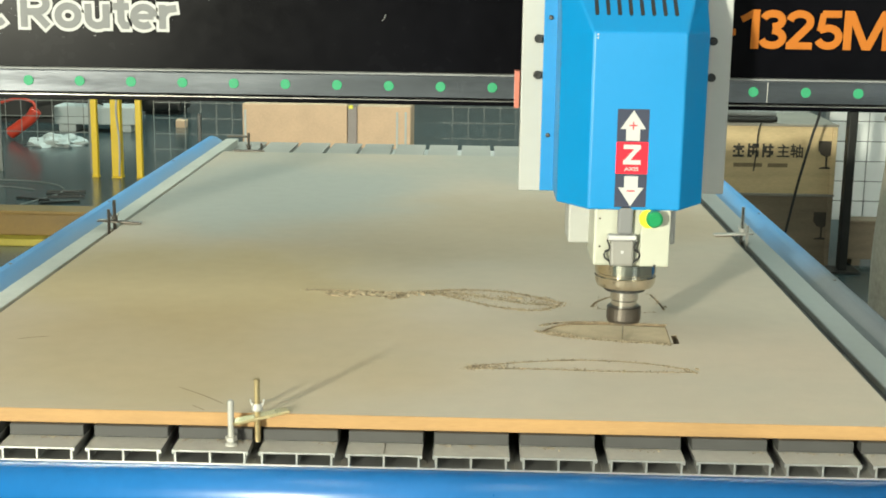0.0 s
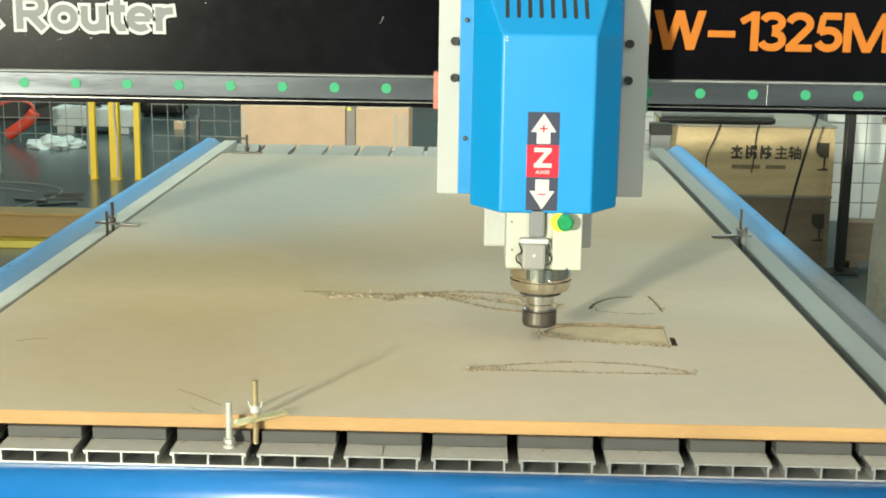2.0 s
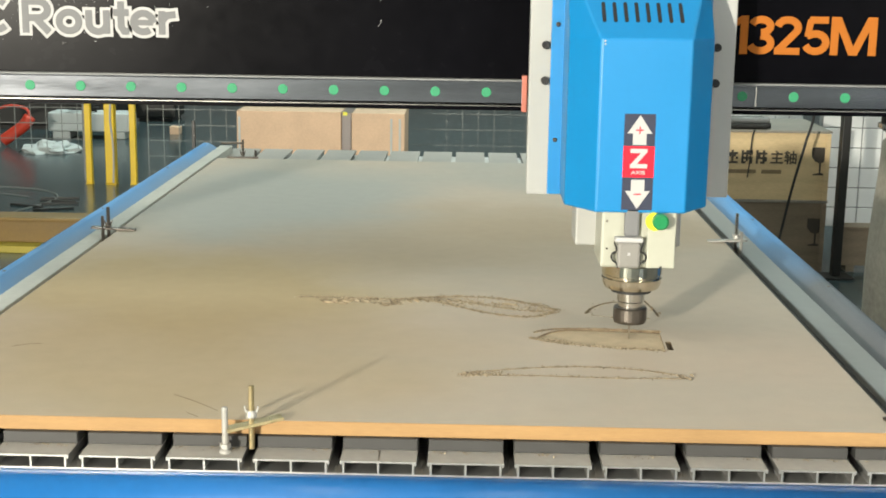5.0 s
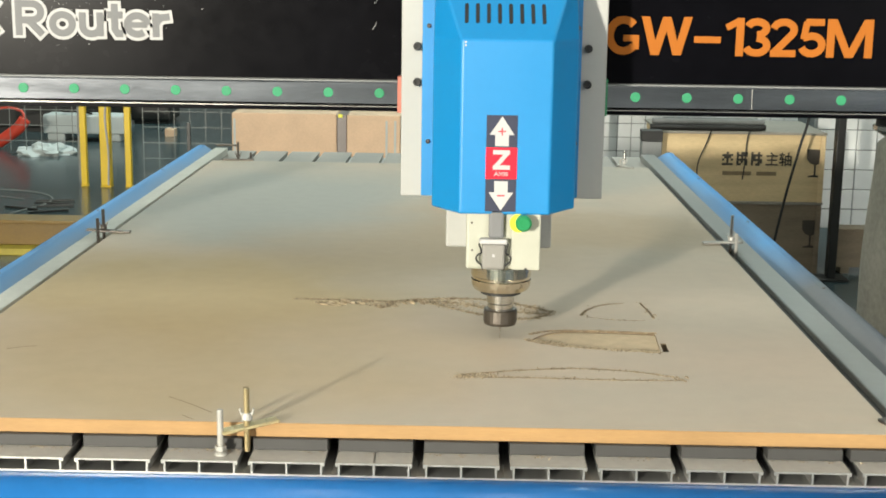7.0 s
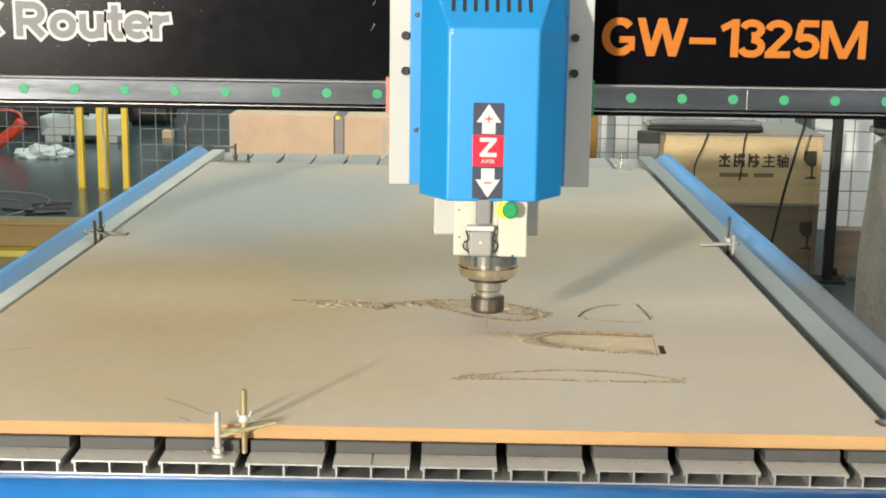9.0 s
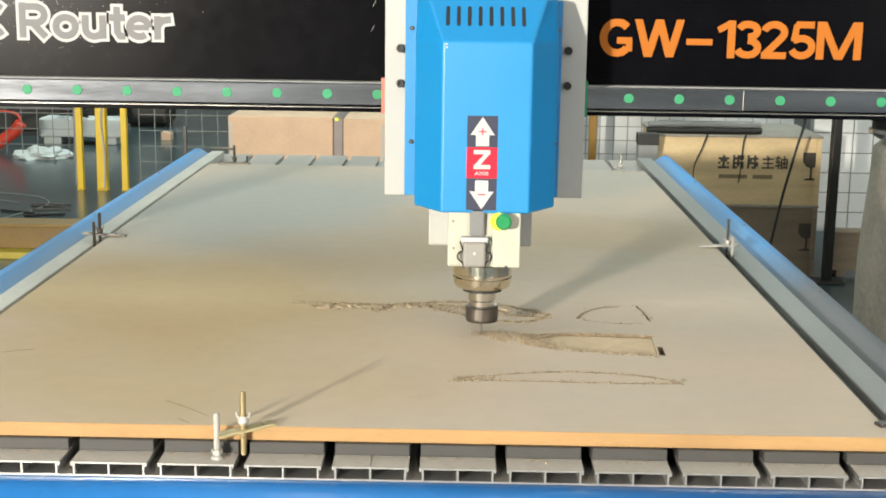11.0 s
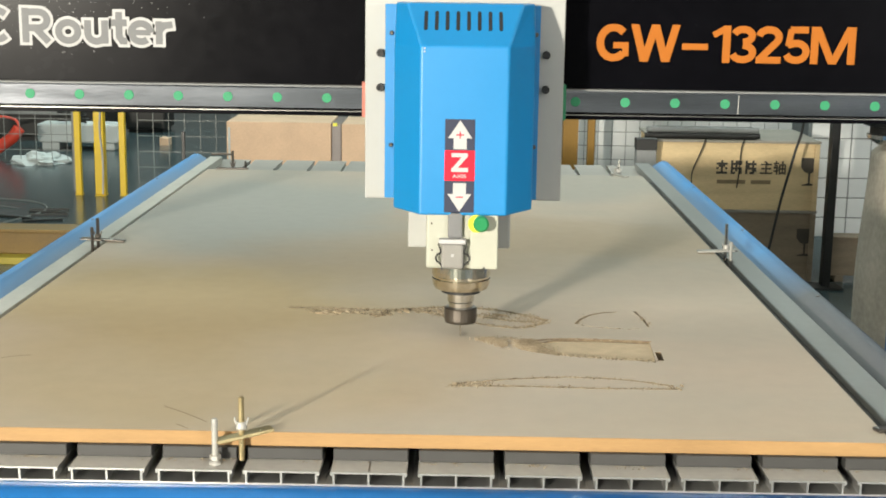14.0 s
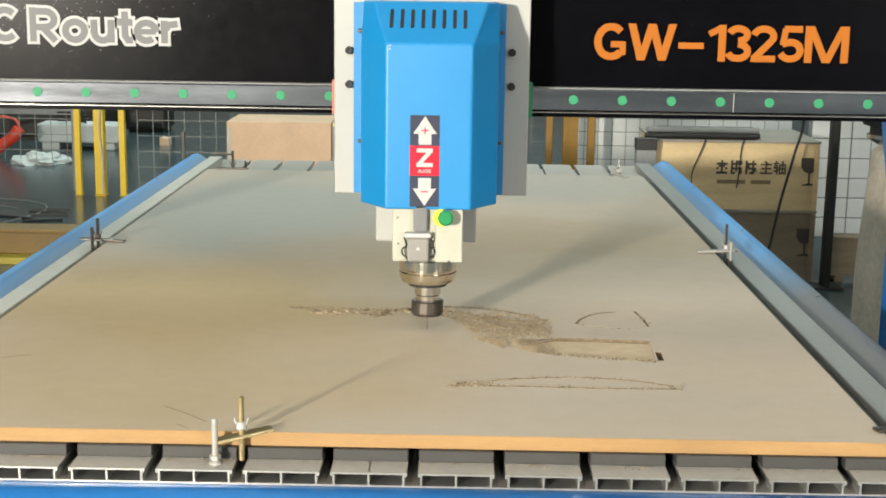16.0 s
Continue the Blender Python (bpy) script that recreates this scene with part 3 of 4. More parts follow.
def along(pts, n, spread, rng, z=TOP):
    path = smooth_path([(x, y, 0) for x, y in pts], 12)
    out = []
    for _ in range(n):
        i = rng.uniform(0, len(path) - 1.001)
        p = path[int(i)].lerp(path[int(i) + 1], i % 1)
        out.append((p.x + rng.gauss(0, spread), p.y + rng.gauss(0, spread), z - 0.0003))
    return out


def wood_chips():
    rng = random.Random(5)
    s = []
    for k, n, sp in (("leaf_upper", 1300, 0.005), ("leaf_lower", 800, 0.005), ("leaf_middle", 400, 0.005), ("tear_first", 90, 0.004), ("tear_second", 90, 0.004), ("tear_third", 120, 0.004), ("hull_upper", 110, 0.0035), ("hull_lower", 420, 0.004),
                     ("strip_upper", 420, 0.0026), ("strip_lower", 420, 0.0028), ("fin_arc", 80, 0.004), ("fin_end", 50, 0.004), ("fin_base", 40, 0.004)):
        s += along(CUTS[k][0], n, sp, rng)
    s += along([(0.06, 0.70), (0.12, 0.68), (0.215, 0.648)], 700, 0.012, rng)
    s += along([(0.092, 0.286), (0.14, 0.294)], 190, 0.006, rng)
    s += along([(0.21, 0.468), (0.24, 0.46)], 120, 0.006, rng)
    chips("wood_chips", s, rng, "light brown wood chips scattered along the routed grooves", (0.0006, 0.0023))
    dust = []
    for _ in range(34):  # crumbs left in the corner before the board
        cx, n = rng.uniform(-0.62, 0.62), rng.randint(3, 18)
        dust += [(cx + rng.gauss(0, 0.007), 0.0735 - abs(rng.gauss(0, 0.004)), BED_Z) for _ in range(n)]
    dust = [p for p in dust if abs((p[0] + 0.0025) / PITCH - round((p[0] + 0.0025) / PITCH)) < 0.4]
    chips("sawdust_crumbs", dust, rng, "pale sawdust crumbs on the aluminium bed", (0.0005, 0.0016))


wood_chips()


def torn_splinters():
    """Longer slivers torn up where the leaf-shaped cut is narrow."""
    rng = random.Random(21)
    verts, faces = [], []
    for cx, cy, n in ((-0.12, 0.676, 14), (-0.085, 0.686, 18), (-0.028, 0.672, 20), (0.02, 0.69, 8), (0.06, 0.697, 9), (0.16, 0.672, 10), (0.108, 0.288, 5), (0.394, 0.287, 3)):
        for _ in range(n):
            x, y, a = cx + rng.gauss(0, 0.012), cy + rng.gauss(0, 0.006), rng.gauss(-0.9, 0.35)
            l, w, h = rng.uniform(0.008, 0.018), rng.uniform(0.0007, 0.0015), rng.uniform(0.0008, 0.0026)
            rot = Euler((0, rng.uniform(-0.12, 0.02), a)).to_matrix()
            k = len(verts)
            for c in ((-1, -1, 0), (1, -0.3, 0), (1, 0.3, 0), (-1, 1, 0), (-0.9, -0.6, 1), (0.8, -0.2, 1), (0.8, 0.2, 1), (-0.9, 0.6, 1)):
                verts.append(Vector((x, y, TOP - 0.0002)) + rot @ Vector((c[0] * l / 2, c[1] * w, c[2] * h)))
            faces += [tuple(k + i for i in f) for f in ((3, 2, 1, 0), (4, 5, 6, 7), (0, 1, 5, 4), (1, 2, 6, 5), (2, 3, 7, 6), (3, 0, 4, 7))]
    me = bpy.data.meshes.new("torn_splinters")
    me.from_pydata(verts, [], faces)
    me.materials.append(M_CHIP)
    tagged(new("torn_splinters", me), "pale torn wood splinters along the leaf-shaped groove", "wood chips", kind="stuff")


torn_splinters()


def scratches():
    """Thin dark lines where tools were dragged over the dust."""
    bm = bmesh.new()
    for pts in (((-0.272, 0.174), (-0.24, 0.148), (-0.206, 0.115)), ((-0.241, 0.105), (-0.224, 0.089)), ((-0.549, 0.378), (-0.53, 0.39), (-0.512, 0.395))):
        prism(ribbon(pts, 0.0008), TOP + 0.0001, TOP + 0.0003, "z", bm=bm)
    tagged(part("board_scratches", bm, M_GROOVE), "thin dark scratches in the dust on the board", "scratches", kind="stuff")


scratches()


def heap(name, corners, n, seed, label):
    """A loose drift of chips over a patch, thicker in the middle."""
    rng = random.Random(seed)
    s = []
    (ax, ay), (bx, by), (cx, cy), (dx, dy) = corners
    while len(s) < n:
        u, v = rng.random(), rng.random()
        x = (ax * (1 - u) + bx * u) * (1 - v) + (dx * (1 - u) + cx * u) * v
        y = (ay * (1 - u) + by * u) * (1 - v) + (dy * (1 - u) + cy * u) * v
        x, y = x + rng.gauss(0, 0.006), y + rng.gauss(0, 0.006)
        if noise.noise(Vector((x * 30, y * 30, seed))) + rng.uniform(-0.35, 0.55) < 0:
            continue
        s.append((x, y, TOP + 0.0035 * rng.random() * 4 * u * (1 - u) * 4 * v * (1 - v)))
    return chips(name, s, rng, label, (0.0006, 0.0019), M_DRIFT)


HEAP_A = heap("chip_drift", [(0.120, 0.538), (0.215, 0.525), (0.240, 0.458), (0.17, 0.482)], 2600, 3, "brown drift of fresh wood chips on the board")
HEAP_B = heap("chip_drift", [(0.09, 0.665), (0.235, 0.635), (0.25, 0.54), (0.13, 0.55)], 4200, 4, "wide brown drift of fresh chips between the grooves")


# ---- clamps ----
def stud_bm(r, h, bm=None):
    prof = [(r * 0.8, 0)]
    z, pitch = 0.001, 0.0016
    while z < h - 0.001:
        prof += [(r, z), (r * 0.9, z + pitch / 2)]
        z += pitch
    return lathe(prof + [(r * 0.7, h)], seg=12, bm=bm)


def clamp(x, y, tall, short, bar_from, bar_to, post, bright, label):
    """A step clamp: threaded stud with a wing nut, a bar across it and a heel bolt."""
    c = thing("hold_down_clamp", label, "clamp", pose(x, y, BED_Z), "clamps round the board")
    steel, bar_mat = (M_ZINC, M_ZINC) if bright == 2 else ((M_STEEL, M_WZINC) if bright else (M_DARKSTEEL, M_DARKSTEEL))
    part("threaded_stud", stud_bm(0.0037, tall), steel, c)
    zb = 0.0365
    a, b = Vector(bar_from), Vector(bar_to)
    d = (b - a)
    ang = math.degrees(math.atan2(d.y, d.x))
    tilt = -math.degrees(math.asin((b.z - a.z) / d.length))
    bm = box(0, d.length, -0.008, 0.008, -0.002, 0.002, 0.0008, 1)
    bmesh.ops.transform(bm, matrix=Matrix.Translation(a) @ pose(0, 0, 0, 0, tilt, ang), verts=bm.verts[:])
    part("clamp_bar", bm, bar_mat, c)
    nut = lathe([(0.0062, zb + 0.003), (0.007, zb + 0.005), (0.006, zb + 0.010), (0.005, zb + 0.012)], seg=12)
    for s in (-1, 1):
        prism([(s * 0.004, zb + 0.005), (s * 0.0075, zb + 0.010), (s * 0.009, zb + 0.0165), (s * 0.0072, zb + 0.0175), (s * 0.0065, zb + 0.013), (s * 0.004, zb + 0.010)], -0.0015, 0.0015, "y", 0.0004, bm=nut)
    part("wing_nut", nut, M_WZINC if bright else M_DARKSTEEL, c)
    heel = stud_bm(0.0034 if bright != 2 else 0.004, short)
    lathe([(0.0068, 0.006), (0.0068, 0.011)], seg=6, bm=heel)
    lathe([(0.0075, 0), (0.0075, 0.002), (0.005, 0.004)], seg=14, bm=heel)
    h = part("heel_bolt", heel, M_WZINC if bright else M_DARKSTEEL, c)
    h.location = post
    return c


clamp(-0.1563, 0.071, 0.079, 0.056, (-0.0285, -0.0125, 0.0275), (0.0343, 0.018, 0.0345), (-0.0295, -0.013, 0), 2, "yellow zinc hold-down clamp gripping the board's edge")
clamp(-0.6445, 1.245, 0.081, 0.070, (-0.034, -0.004, 0.0385), (0.056, -0.002, 0.0345), (0.0005, -0.045, 0), 0, "dark steel hold-down clamp beside the board")
clamp(0.6445, 1.235, 0.092, 0.064, (0.022, -0.004, 0.0385), (-0.058, -0.002, 0.0345), (0.0005, -0.050, 0), 1, "bright steel hold-down clamp beside the board")
far_clamp = clamp(-0.556, 2.362, 0.084, 0.054, (-0.042, -0.014, 0.0345), (0.047, -0.012, 0.0345), (0.036, 0.004, 0), 0, "dark steel clamp at the board's far end")
part("bent_arm", tube([(0.0, 0, 0.0735), (-0.03, 0, 0.0738), (-0.062, 0, 0.0732)], 0.003, 8), M_DARKSTEEL, far_clamp, "dark steel arm bent off the stud")
clamp(0.556, 2.362, 0.076, 0.050, (-0.016, 0.018, 0.0345), (0.016, -0.050, 0.0345), (-0.010, 0.012, 0), 1, "bright steel clamp at the board's far end")


clamp(0.6445, 0.135, 0.080, 0.060, (0.028, 0.006, 0.0385), (-0.032, -0.012, 0.0345), (0.0005, 0.04, 0), 0, "dark steel clamp at the board's near corner")


# ---- the gantry; its origin lies on the face of its rail ----
GANTRY = thing("router_gantry", "black router gantry with steel linear rail and orange lettering", "machine gantry")


def gantry():
    g = GANTRY
    part("beam", box(-0.874, 0.874, 0.034, 0.20, 1.122, 1.50, 0.004), M_BLACKP, g)
    part("front_panel", box(-0.87, 0.87, 0.028, 0.033, 1.167, 1.49, 0.001), M_BLACK, g, "glossy black front panel, dusty")
    sec = [(0.0, 1.131), (0.0, 1.1625), (0.002, 1.1645), (0.012, 1.1645), (0.016, 1.160), (0.016, 1.134), (0.012, 1.129), (0.002, 1.129)]
    rail = part("linear_rail", prism(sec, -0.86, 0.86, "x"), M_RAIL, g, "ground steel linear rail")
    for k in range(-4, 18):
        x = -0.5176 + 0.08 * k
        if abs(x) < 0.85:
            cap = lathe([(0.0078, 0.0), (0.0078, -0.0008), (0.007, -0.0012)], (x, 0, 1.1476), "y", 18)
            part("bolt_cap", cap, M_GREENCAP, rail, "green plastic bolt cap")
    part("rail_joint", box(0.5435, 0.5445, -0.0006, 0.0, 1.131, 1.1625), M_WZINC, rail)
    part("rail_seat", box(-0.86, 0.86, 0.016, 0.034, 1.122, 1.166, 0.001), M_GREYBOX, g)
    part("lower_strip", box(-0.86, 0.86, -0.004, 0.030, 1.1195, 1.1275, 0.001), M_BLACK, g)
    part("bright_wire", box(-0.86, 0.86, -0.0052, -0.004, 1.1262, 1.1275), M_STEEL, g)
    for s in (-1, 1):
        a, b = (0.875, 0.91) if s > 0 else (-0.91, -0.875)
        sec = [(-0.02, 1.5), (-0.02, 1.16), (0.0, 0.92), (0.0, 0.45), (0.20, 0.45), (0.20, 0.93), (0.30, 1.13), (0.30, 1.5)]
        part("side_plate", prism(sec, a, b, "x", 0.003), M_BEAM, g, "blue painted steel side plate")
        for z in (1.09, 1.13):
            part("plate_bolt", lathe([(0.007, 0), (0.007, -0.004)], ((a + b) / 2, -0.0, z), "y", 12), M_DARKSTEEL, g)
    tz, ty = 1.2118, 0.0278
    W = 0.205
    h = W / 2

    def leg(top, foot):
        """Slanting stroke of a letter, cut level at both ends."""
        return [(foot - 0.107, 0.0), (foot + 0.107, 0.0), (top + 0.107, 1.0), (top - 0.107, 1.0)], 0

    bold_sign([
        ("letter_g", 0.0, [(arc(0.46, 0.5, 0.36, 0.41, 42, 318, 20), W), ([(0.46, 0.43), (0.87, 0.43)], 0.17), ([(0.79, 0.44), (0.79, 0.14)], 0.17)]),
        ("letter_w", 0.92, [leg(0.11, 0.38), leg(0.67, 0.38), leg(0.67, 0.96), leg(1.23, 0.96)]),
        ("dash", 2.32, [([(0.0, 0.42), (0.70, 0.42)], 0.17)]),
        ("digit_one", 3.16, [([(0.36, 0.0), (0.36, 1.0)], W), ([(0.0, 0.74), (0.33, 0.92)], 0.17)]),
        ("digit_three", 3.62, [(arc(0.34, 0.735, 0.245, 0.17, 165, -90, 14), 0.19), (arc(0.34, 0.285, 0.275, 0.195, 90, -165, 14), 0.19)]),
        ("digit_two", 4.30, [(arc(0.36, 0.70, 0.27, 0.205, 170, -35, 12) + [(0.12, 0.10)], 0.19), ([(0.03, 0.09), (0.70, 0.09)], 0.18)]),
        ("digit_five", 5.06, [([(0.66, 0.91), (0.17, 0.91)], 0.18), ([(0.20, 0.92), (0.13, 0.47)], 0.17), ([(0.12, 0.50)] + arc(0.345, 0.325, 0.275, 0.23, 120, -160, 14), 0.19)]),
        ("letter_m", 5.79, [([(0.11, 0.0), (0.11, 1.0)], W), leg(0.15, 0.61), leg(1.07, 0.61), ([(1.11, 0.0), (1.11, 1.0)], W)]),
    ], 0.0595, (0.3158, ty, tz), g, M_ORANGE, trim=True)
    def rounded(w):
        """The sign's letters as strokes of width w."""
        return [
            ("letter_c", -1.12, [(arc(0.46, 0.5, 0.36, 0.40, 48, 312, 18), w)]),
            ("letter_n", -2.2, [([(0.14, 0.02), (0.14, 0.98)], w), ([(0.14, 0.9), (0.74, 0.1)], w), ([(0.74, 0.02), (0.74, 0.98)], w)]),
            ("letter_c", -3.2, [(arc(0.46, 0.5, 0.36, 0.40, 48, 312, 18), w)]),
            ("letter_r", 0.0, [([(0.14, 0.02), (0.14, 0.98)], w), ([(0.14, 0.87)] + arc(0.50, 0.65, 0.25, 0.22, 90, -90, 10) + [(0.14, 0.43)], w), ([(0.42, 0.42), (0.78, 0.04)], w)]),
            ("letter_o", 0.95, [(arc(0.38, 0.34, 0.27, 0.25, -4, 184, 12), w), (arc(0.38, 0.34, 0.27, 0.25, 176, 364, 12), w)]),
            ("letter_u", 1.76, [([(0.12, 0.66)] + arc(0.36, 0.30, 0.24, 0.22, 180, 350, 10), w), ([(0.60, 0.66), (0.60, 0.02)], w)]),
            ("letter_t", 2.50, [([(0.26, 0.90), (0.26, 0.22), (0.34, 0.10), (0.48, 0.10)], w), ([(0.05, 0.60), (0.48, 0.60)], w)]),
            ("letter_e", 3.00, [(arc(0.37, 0.34, 0.27, 0.25, 0, 310, 20), w), ([(0.16, 0.34), (0.64, 0.34)], w * 0.8)]),
            ("letter_r", 3.76, [([(0.12, 0.66), (0.12, 0.02)], w), ([(0.12, 0.38), (0.26, 0.54), (0.50, 0.57)], w)]),
        ]

    bold_sign(rounded(0.35), 0.058, (-0.617, ty, 1.2265), g, M_WHITEV, 0.0004, grow=0.075)
    bold_sign(rounded(0.19), 0.058, (-0.617, ty - 0.0008, 1.2265), g, M_GREYV, 0.0004)
    for s in (-1, 1):
        a, b = sorted((s * 0.7775, s * 0.8745))
        part("foot_block", box(a, b, 0.03, 0.17, 0.58, 0.69, 0.004), M_DARKSTEEL, g, "dark steel foot block beside the table's beam")
    # dust specks and two scratches on the panel
    rng = random.Random(9)
    s = bmesh.new()
    for _ in range(620):
        x, z = rng.gauss(-0.6, 0.12), 1.365 - abs(rng.gauss(0, 0.075))
        if not (-0.85 < x < -0.2 and z > 1.20):
            continue
        w, h = rng.uniform(0.0005, 0.0014), rng.uniform(0.0004, 0.001)
        box(x, x + w, 0.0276, 0.02785, z, z + h, bm=s)
    d = part("panel_dust", s, M_WHITEV, g, "grey dust specks on the panel")
    d["kind"] = "stuff"
    for x, z in ((-0.047, 1.285), (-0.050, 1.245)):
        part("scratch", tube([(x, 0.0276, z), (x + 0.004, 0.0276, z + 0.006), (x + 0.005, 0.0276, z + 0.011)], 0.0005, 5), M_WHITEV, g)


gantry()

CARRIAGE = thing("cross_carriage", "steel carriage with rail sliders behind the spindle plate", "carriage")
part("carriage_plate", box(-0.14, 0.14, -0.034, -0.0065, 1.10, 1.40, 0.002), M_WHITE, CARRIAGE)
for cx in (-0.11, 0.11):
    part("rail_slider", box(cx - 0.045, cx + 0.045, -0.006, 0.014, 1.117, 1.176, 0.002), M_STEEL, CARRIAGE)
    for cs in (-1, 1):
        part("end_seal", box(cx + cs * 0.0495 - 0.004, cx + cs * 0.0495 + 0.004, -0.010, 0.012, 1.118, 1.175, 0.001), M_SEAL if cs < 0 else M_GREENCAP, CARRIAGE, "coloured plastic end seal")


# ---- the spindle head; its origin is the spindle's axis, on the rail's face ----
HEAD = thing("spindle_head", "blue covered router spindle head on a white plate", "spindle")
FRONT = -0.228


def cover_bm():
    """Folded sheet cover: chamfered corners, a top that slopes back."""
    bm = bmesh.new()
    low = [(-0.104, -0.062), (-0.104, -0.168), (-0.0635, FRONT), (0.0635, FRONT), (0.104, -0.168), (0.104, -0.062)]
    top = [(-0.104, -0.062), (-0.104, -0.120), (-0.086, -0.150), (0.086, -0.150), (0.104, -0.120), (0.104, -0.062)]
    rings = [[bm.verts.new((x, y, z)) for x, y in sec] for sec, z in ((low, 0.999), (low, 1.2435), (top, 1.3035))]
    for a, b in zip(rings, rings[1:]):
        for i in range(6):
            bm.faces.new((a[i], a[(i + 1) % 6], b[(i + 1) % 6], b[i]))
    bm.faces.new(rings[0][::-1])
    bm.faces.new(rings[2])
    bmesh.ops.recalc_face_normals(bm, faces=bm.faces[:])
    bmesh.ops.bevel(bm, geom=bm.edges[:], offset=0.003, segments=3, profile=0.5, affect="EDGES")
    return bm


def head():
    h = HEAD
    part("back_plate", box(-0.155, 0.155, -0.060, -0.0345, 0.996, 1.46, 0.002), M_WHITE, h, "white enamelled back plate")
    for x in (-0.131, 0.1265):
        for z in (1.1715, 1.2250, 1.40):
            b = lathe([(0.0062, 0.0), (0.0062, -0.008), (0.0054, -0.009), (0.003, -0.009), (0.003, -0.006)], (x, -0.060, z), "y", 16)
            part("cap_bolt", b, M_RUBBER, h, "black socket cap bolt")
    cover = part("cover", cover_bm(), M_BLUE, h, "glossy blue sheet metal cover")
    for s in (-1, 1):
        out, mid = (0.1165, 0.1105) if s > 0 else (0.1235, 0.1135)
        a, b = sorted((s * out, s * 0.102))
        fl = part("cover_flange", box(a, b, -0.066, -0.0615, 0.998, 1.300, 0.001), M_BLUE, cover)
        for z in (1.082, 1.256):
            part("flange_screw", lathe([(0.0035, 0.0), (0.0035, -0.002), (0.002, -0.003)], (s * mid, -0.066, z), "y", 10), M_DARKSTEEL, fl)
    # vents lie on the sloping top
    slope = math.atan2(0.060, FRONT * -1 - 0.150)
    for k in range(8):
        x = -0.0575 + k * 0.0156
        v = bmesh.new()
        pts = []
        for c, off in ((0.019, math.pi / 2), (-0.019, -math.pi / 2)):
            for i in range(7):
                a = off - math.pi / 2 + math.pi * i / 6
                pts.append((0.0026 * math.cos(a), c + 0.0026 * math.sin(a)))
        prism(pts, -0.002, 0.0009, "z", bm=v)
        m = Matrix.Translation((x, FRONT + 0.078 * 0.58, 1.2435 + 0.060 * 0.58)) @ pose(0, 0, 0, math.degrees(slope), 0, 0)
        bmesh.ops.transform(v, matrix=m, verts=v.verts[:])
        part("vent_slot", v, M_RUBBER, cover, "dark vent slot")
    for z in (1.236, 1.2405):
        part("rivet", lathe([(0.0014, 0), (0.0014, -0.0008)], (-0.058, FRONT, z), "y", 8), M_WHITEV, cover)
    # the sticker
    f = FRONT - 0.0006
    part("axis_sticker", box(-0.0270, 0.0165, f, FRONT + 0.0002, 1.0035, 1.140), M_DARKV, cover, "dark sticker marked Z axis with white arrows")
    st = [o for o in cover.children if o.name.startswith("axis_sticker")][0]
    part("red_square", box(-0.0272, 0.0167, f - 0.0004, f, 1.0505, 1.0945), M_REDV, h, "red square with a white letter Z")
    up = [(-0.0145, 1.0965), (0.0045, 1.0965), (0.0045, 1.1125), (0.0125, 1.1125), (-0.005, 1.1385), (-0.0225, 1.1125), (-0.0145, 1.1125)]
    part("up_arrow", prism(up, f - 0.0004, f, "y"), M_WHITEV, h, "white arrow with a red plus")
    dn = [(x, 2.1435 - z) for x, z in up]
    part("down_arrow", prism(dn, f - 0.0004, f, "y"), M_WHITEV, h, "white arrow with a red minus")
    p = box(-0.0105, 0.0005, f - 0.0008, f - 0.0005, 1.1165, 1.1182)
    box(-0.0058, -0.0042, f - 0.0008, f - 0.0005, 1.1120, 1.1225, bm=p)
    part("plus_mark", p, M_REDV, h)
    part("minus_mark", box(-0.0105, 0.0005, f - 0.0008, f - 0.0005, 1.0255, 1.0272), M_REDV, h)
    bold_sign([("letter_z", 0.0, [([(0.0, 0.89), (0.86, 0.89)], 0.22), ([(0.74, 0.86), (0.14, 0.14)], 0.22), ([(0.0, 0.11), (0.88, 0.11)], 0.22)])], 0.0275, (-0.0172, f - 0.0005, 1.0635), h, M_WHITEV, 0.0003)
    lettering("axis_word", "AXIS", 0.020, 0.0055, pose(-0.0155, f - 0.0005, 1.0545), M_WHITEV, h, 0.025, 0.0003)
    # the motor's body below the cover
    part("motor_body", box(-0.053, 0.053, -0.218, -0.112, 0.917, 1.06, 0.004), M_SPINDLE, h, "cream enamelled spindle motor")
    part("clamp_block", box(-0.083, 0.074, -0.135, -0.061, 0.932, 1.05, 0.003), M_WHITE, h, "white spindle mount")
    part("front_block", box(0.012, 0.053, -0.226, -0.2185, 0.9185, 1.02, 0.002), M_SPINDLE, h)
    plug = part("connector", box(-0.030, 0.003, -0.232, -0.2185, 0.919, 0.957, 0.004), M_PLUG, h, "grey plastic plug connector")
    part("connector_clip", box(-0.034, 0.006, -0.235, -0.2185, 0.957, 0.964, 0.002), M_WHITEV, plug)
    part("cable", box(-0.021, 0.001, -0.228, -0.2185, 0.964, 1.03, 0.004), M_GREYV, plug)
    for s in (-1, 1):
        pts = [(-0.0135 + s * (0.0165 + dx), -0.2275, z) for dx, z in ((-0.002, 0.919), (0.001, 0.926), (0.0065, 0.9305), (0.008, 0.936), (0.0055, 0.9405), (0.001, 0.943), (0.002, 0.950), (0.004, 0.956), (-0.001, 0.961))]
        part("locking_lever", tube(smooth_path(pts, 4), 0.0015, 6), M_RUBBER, plug)
    part("plug_mark", box(-0.0155, -0.0115, -0.2324, -0.232, 0.938, 0.942), M_WHITEV, plug)
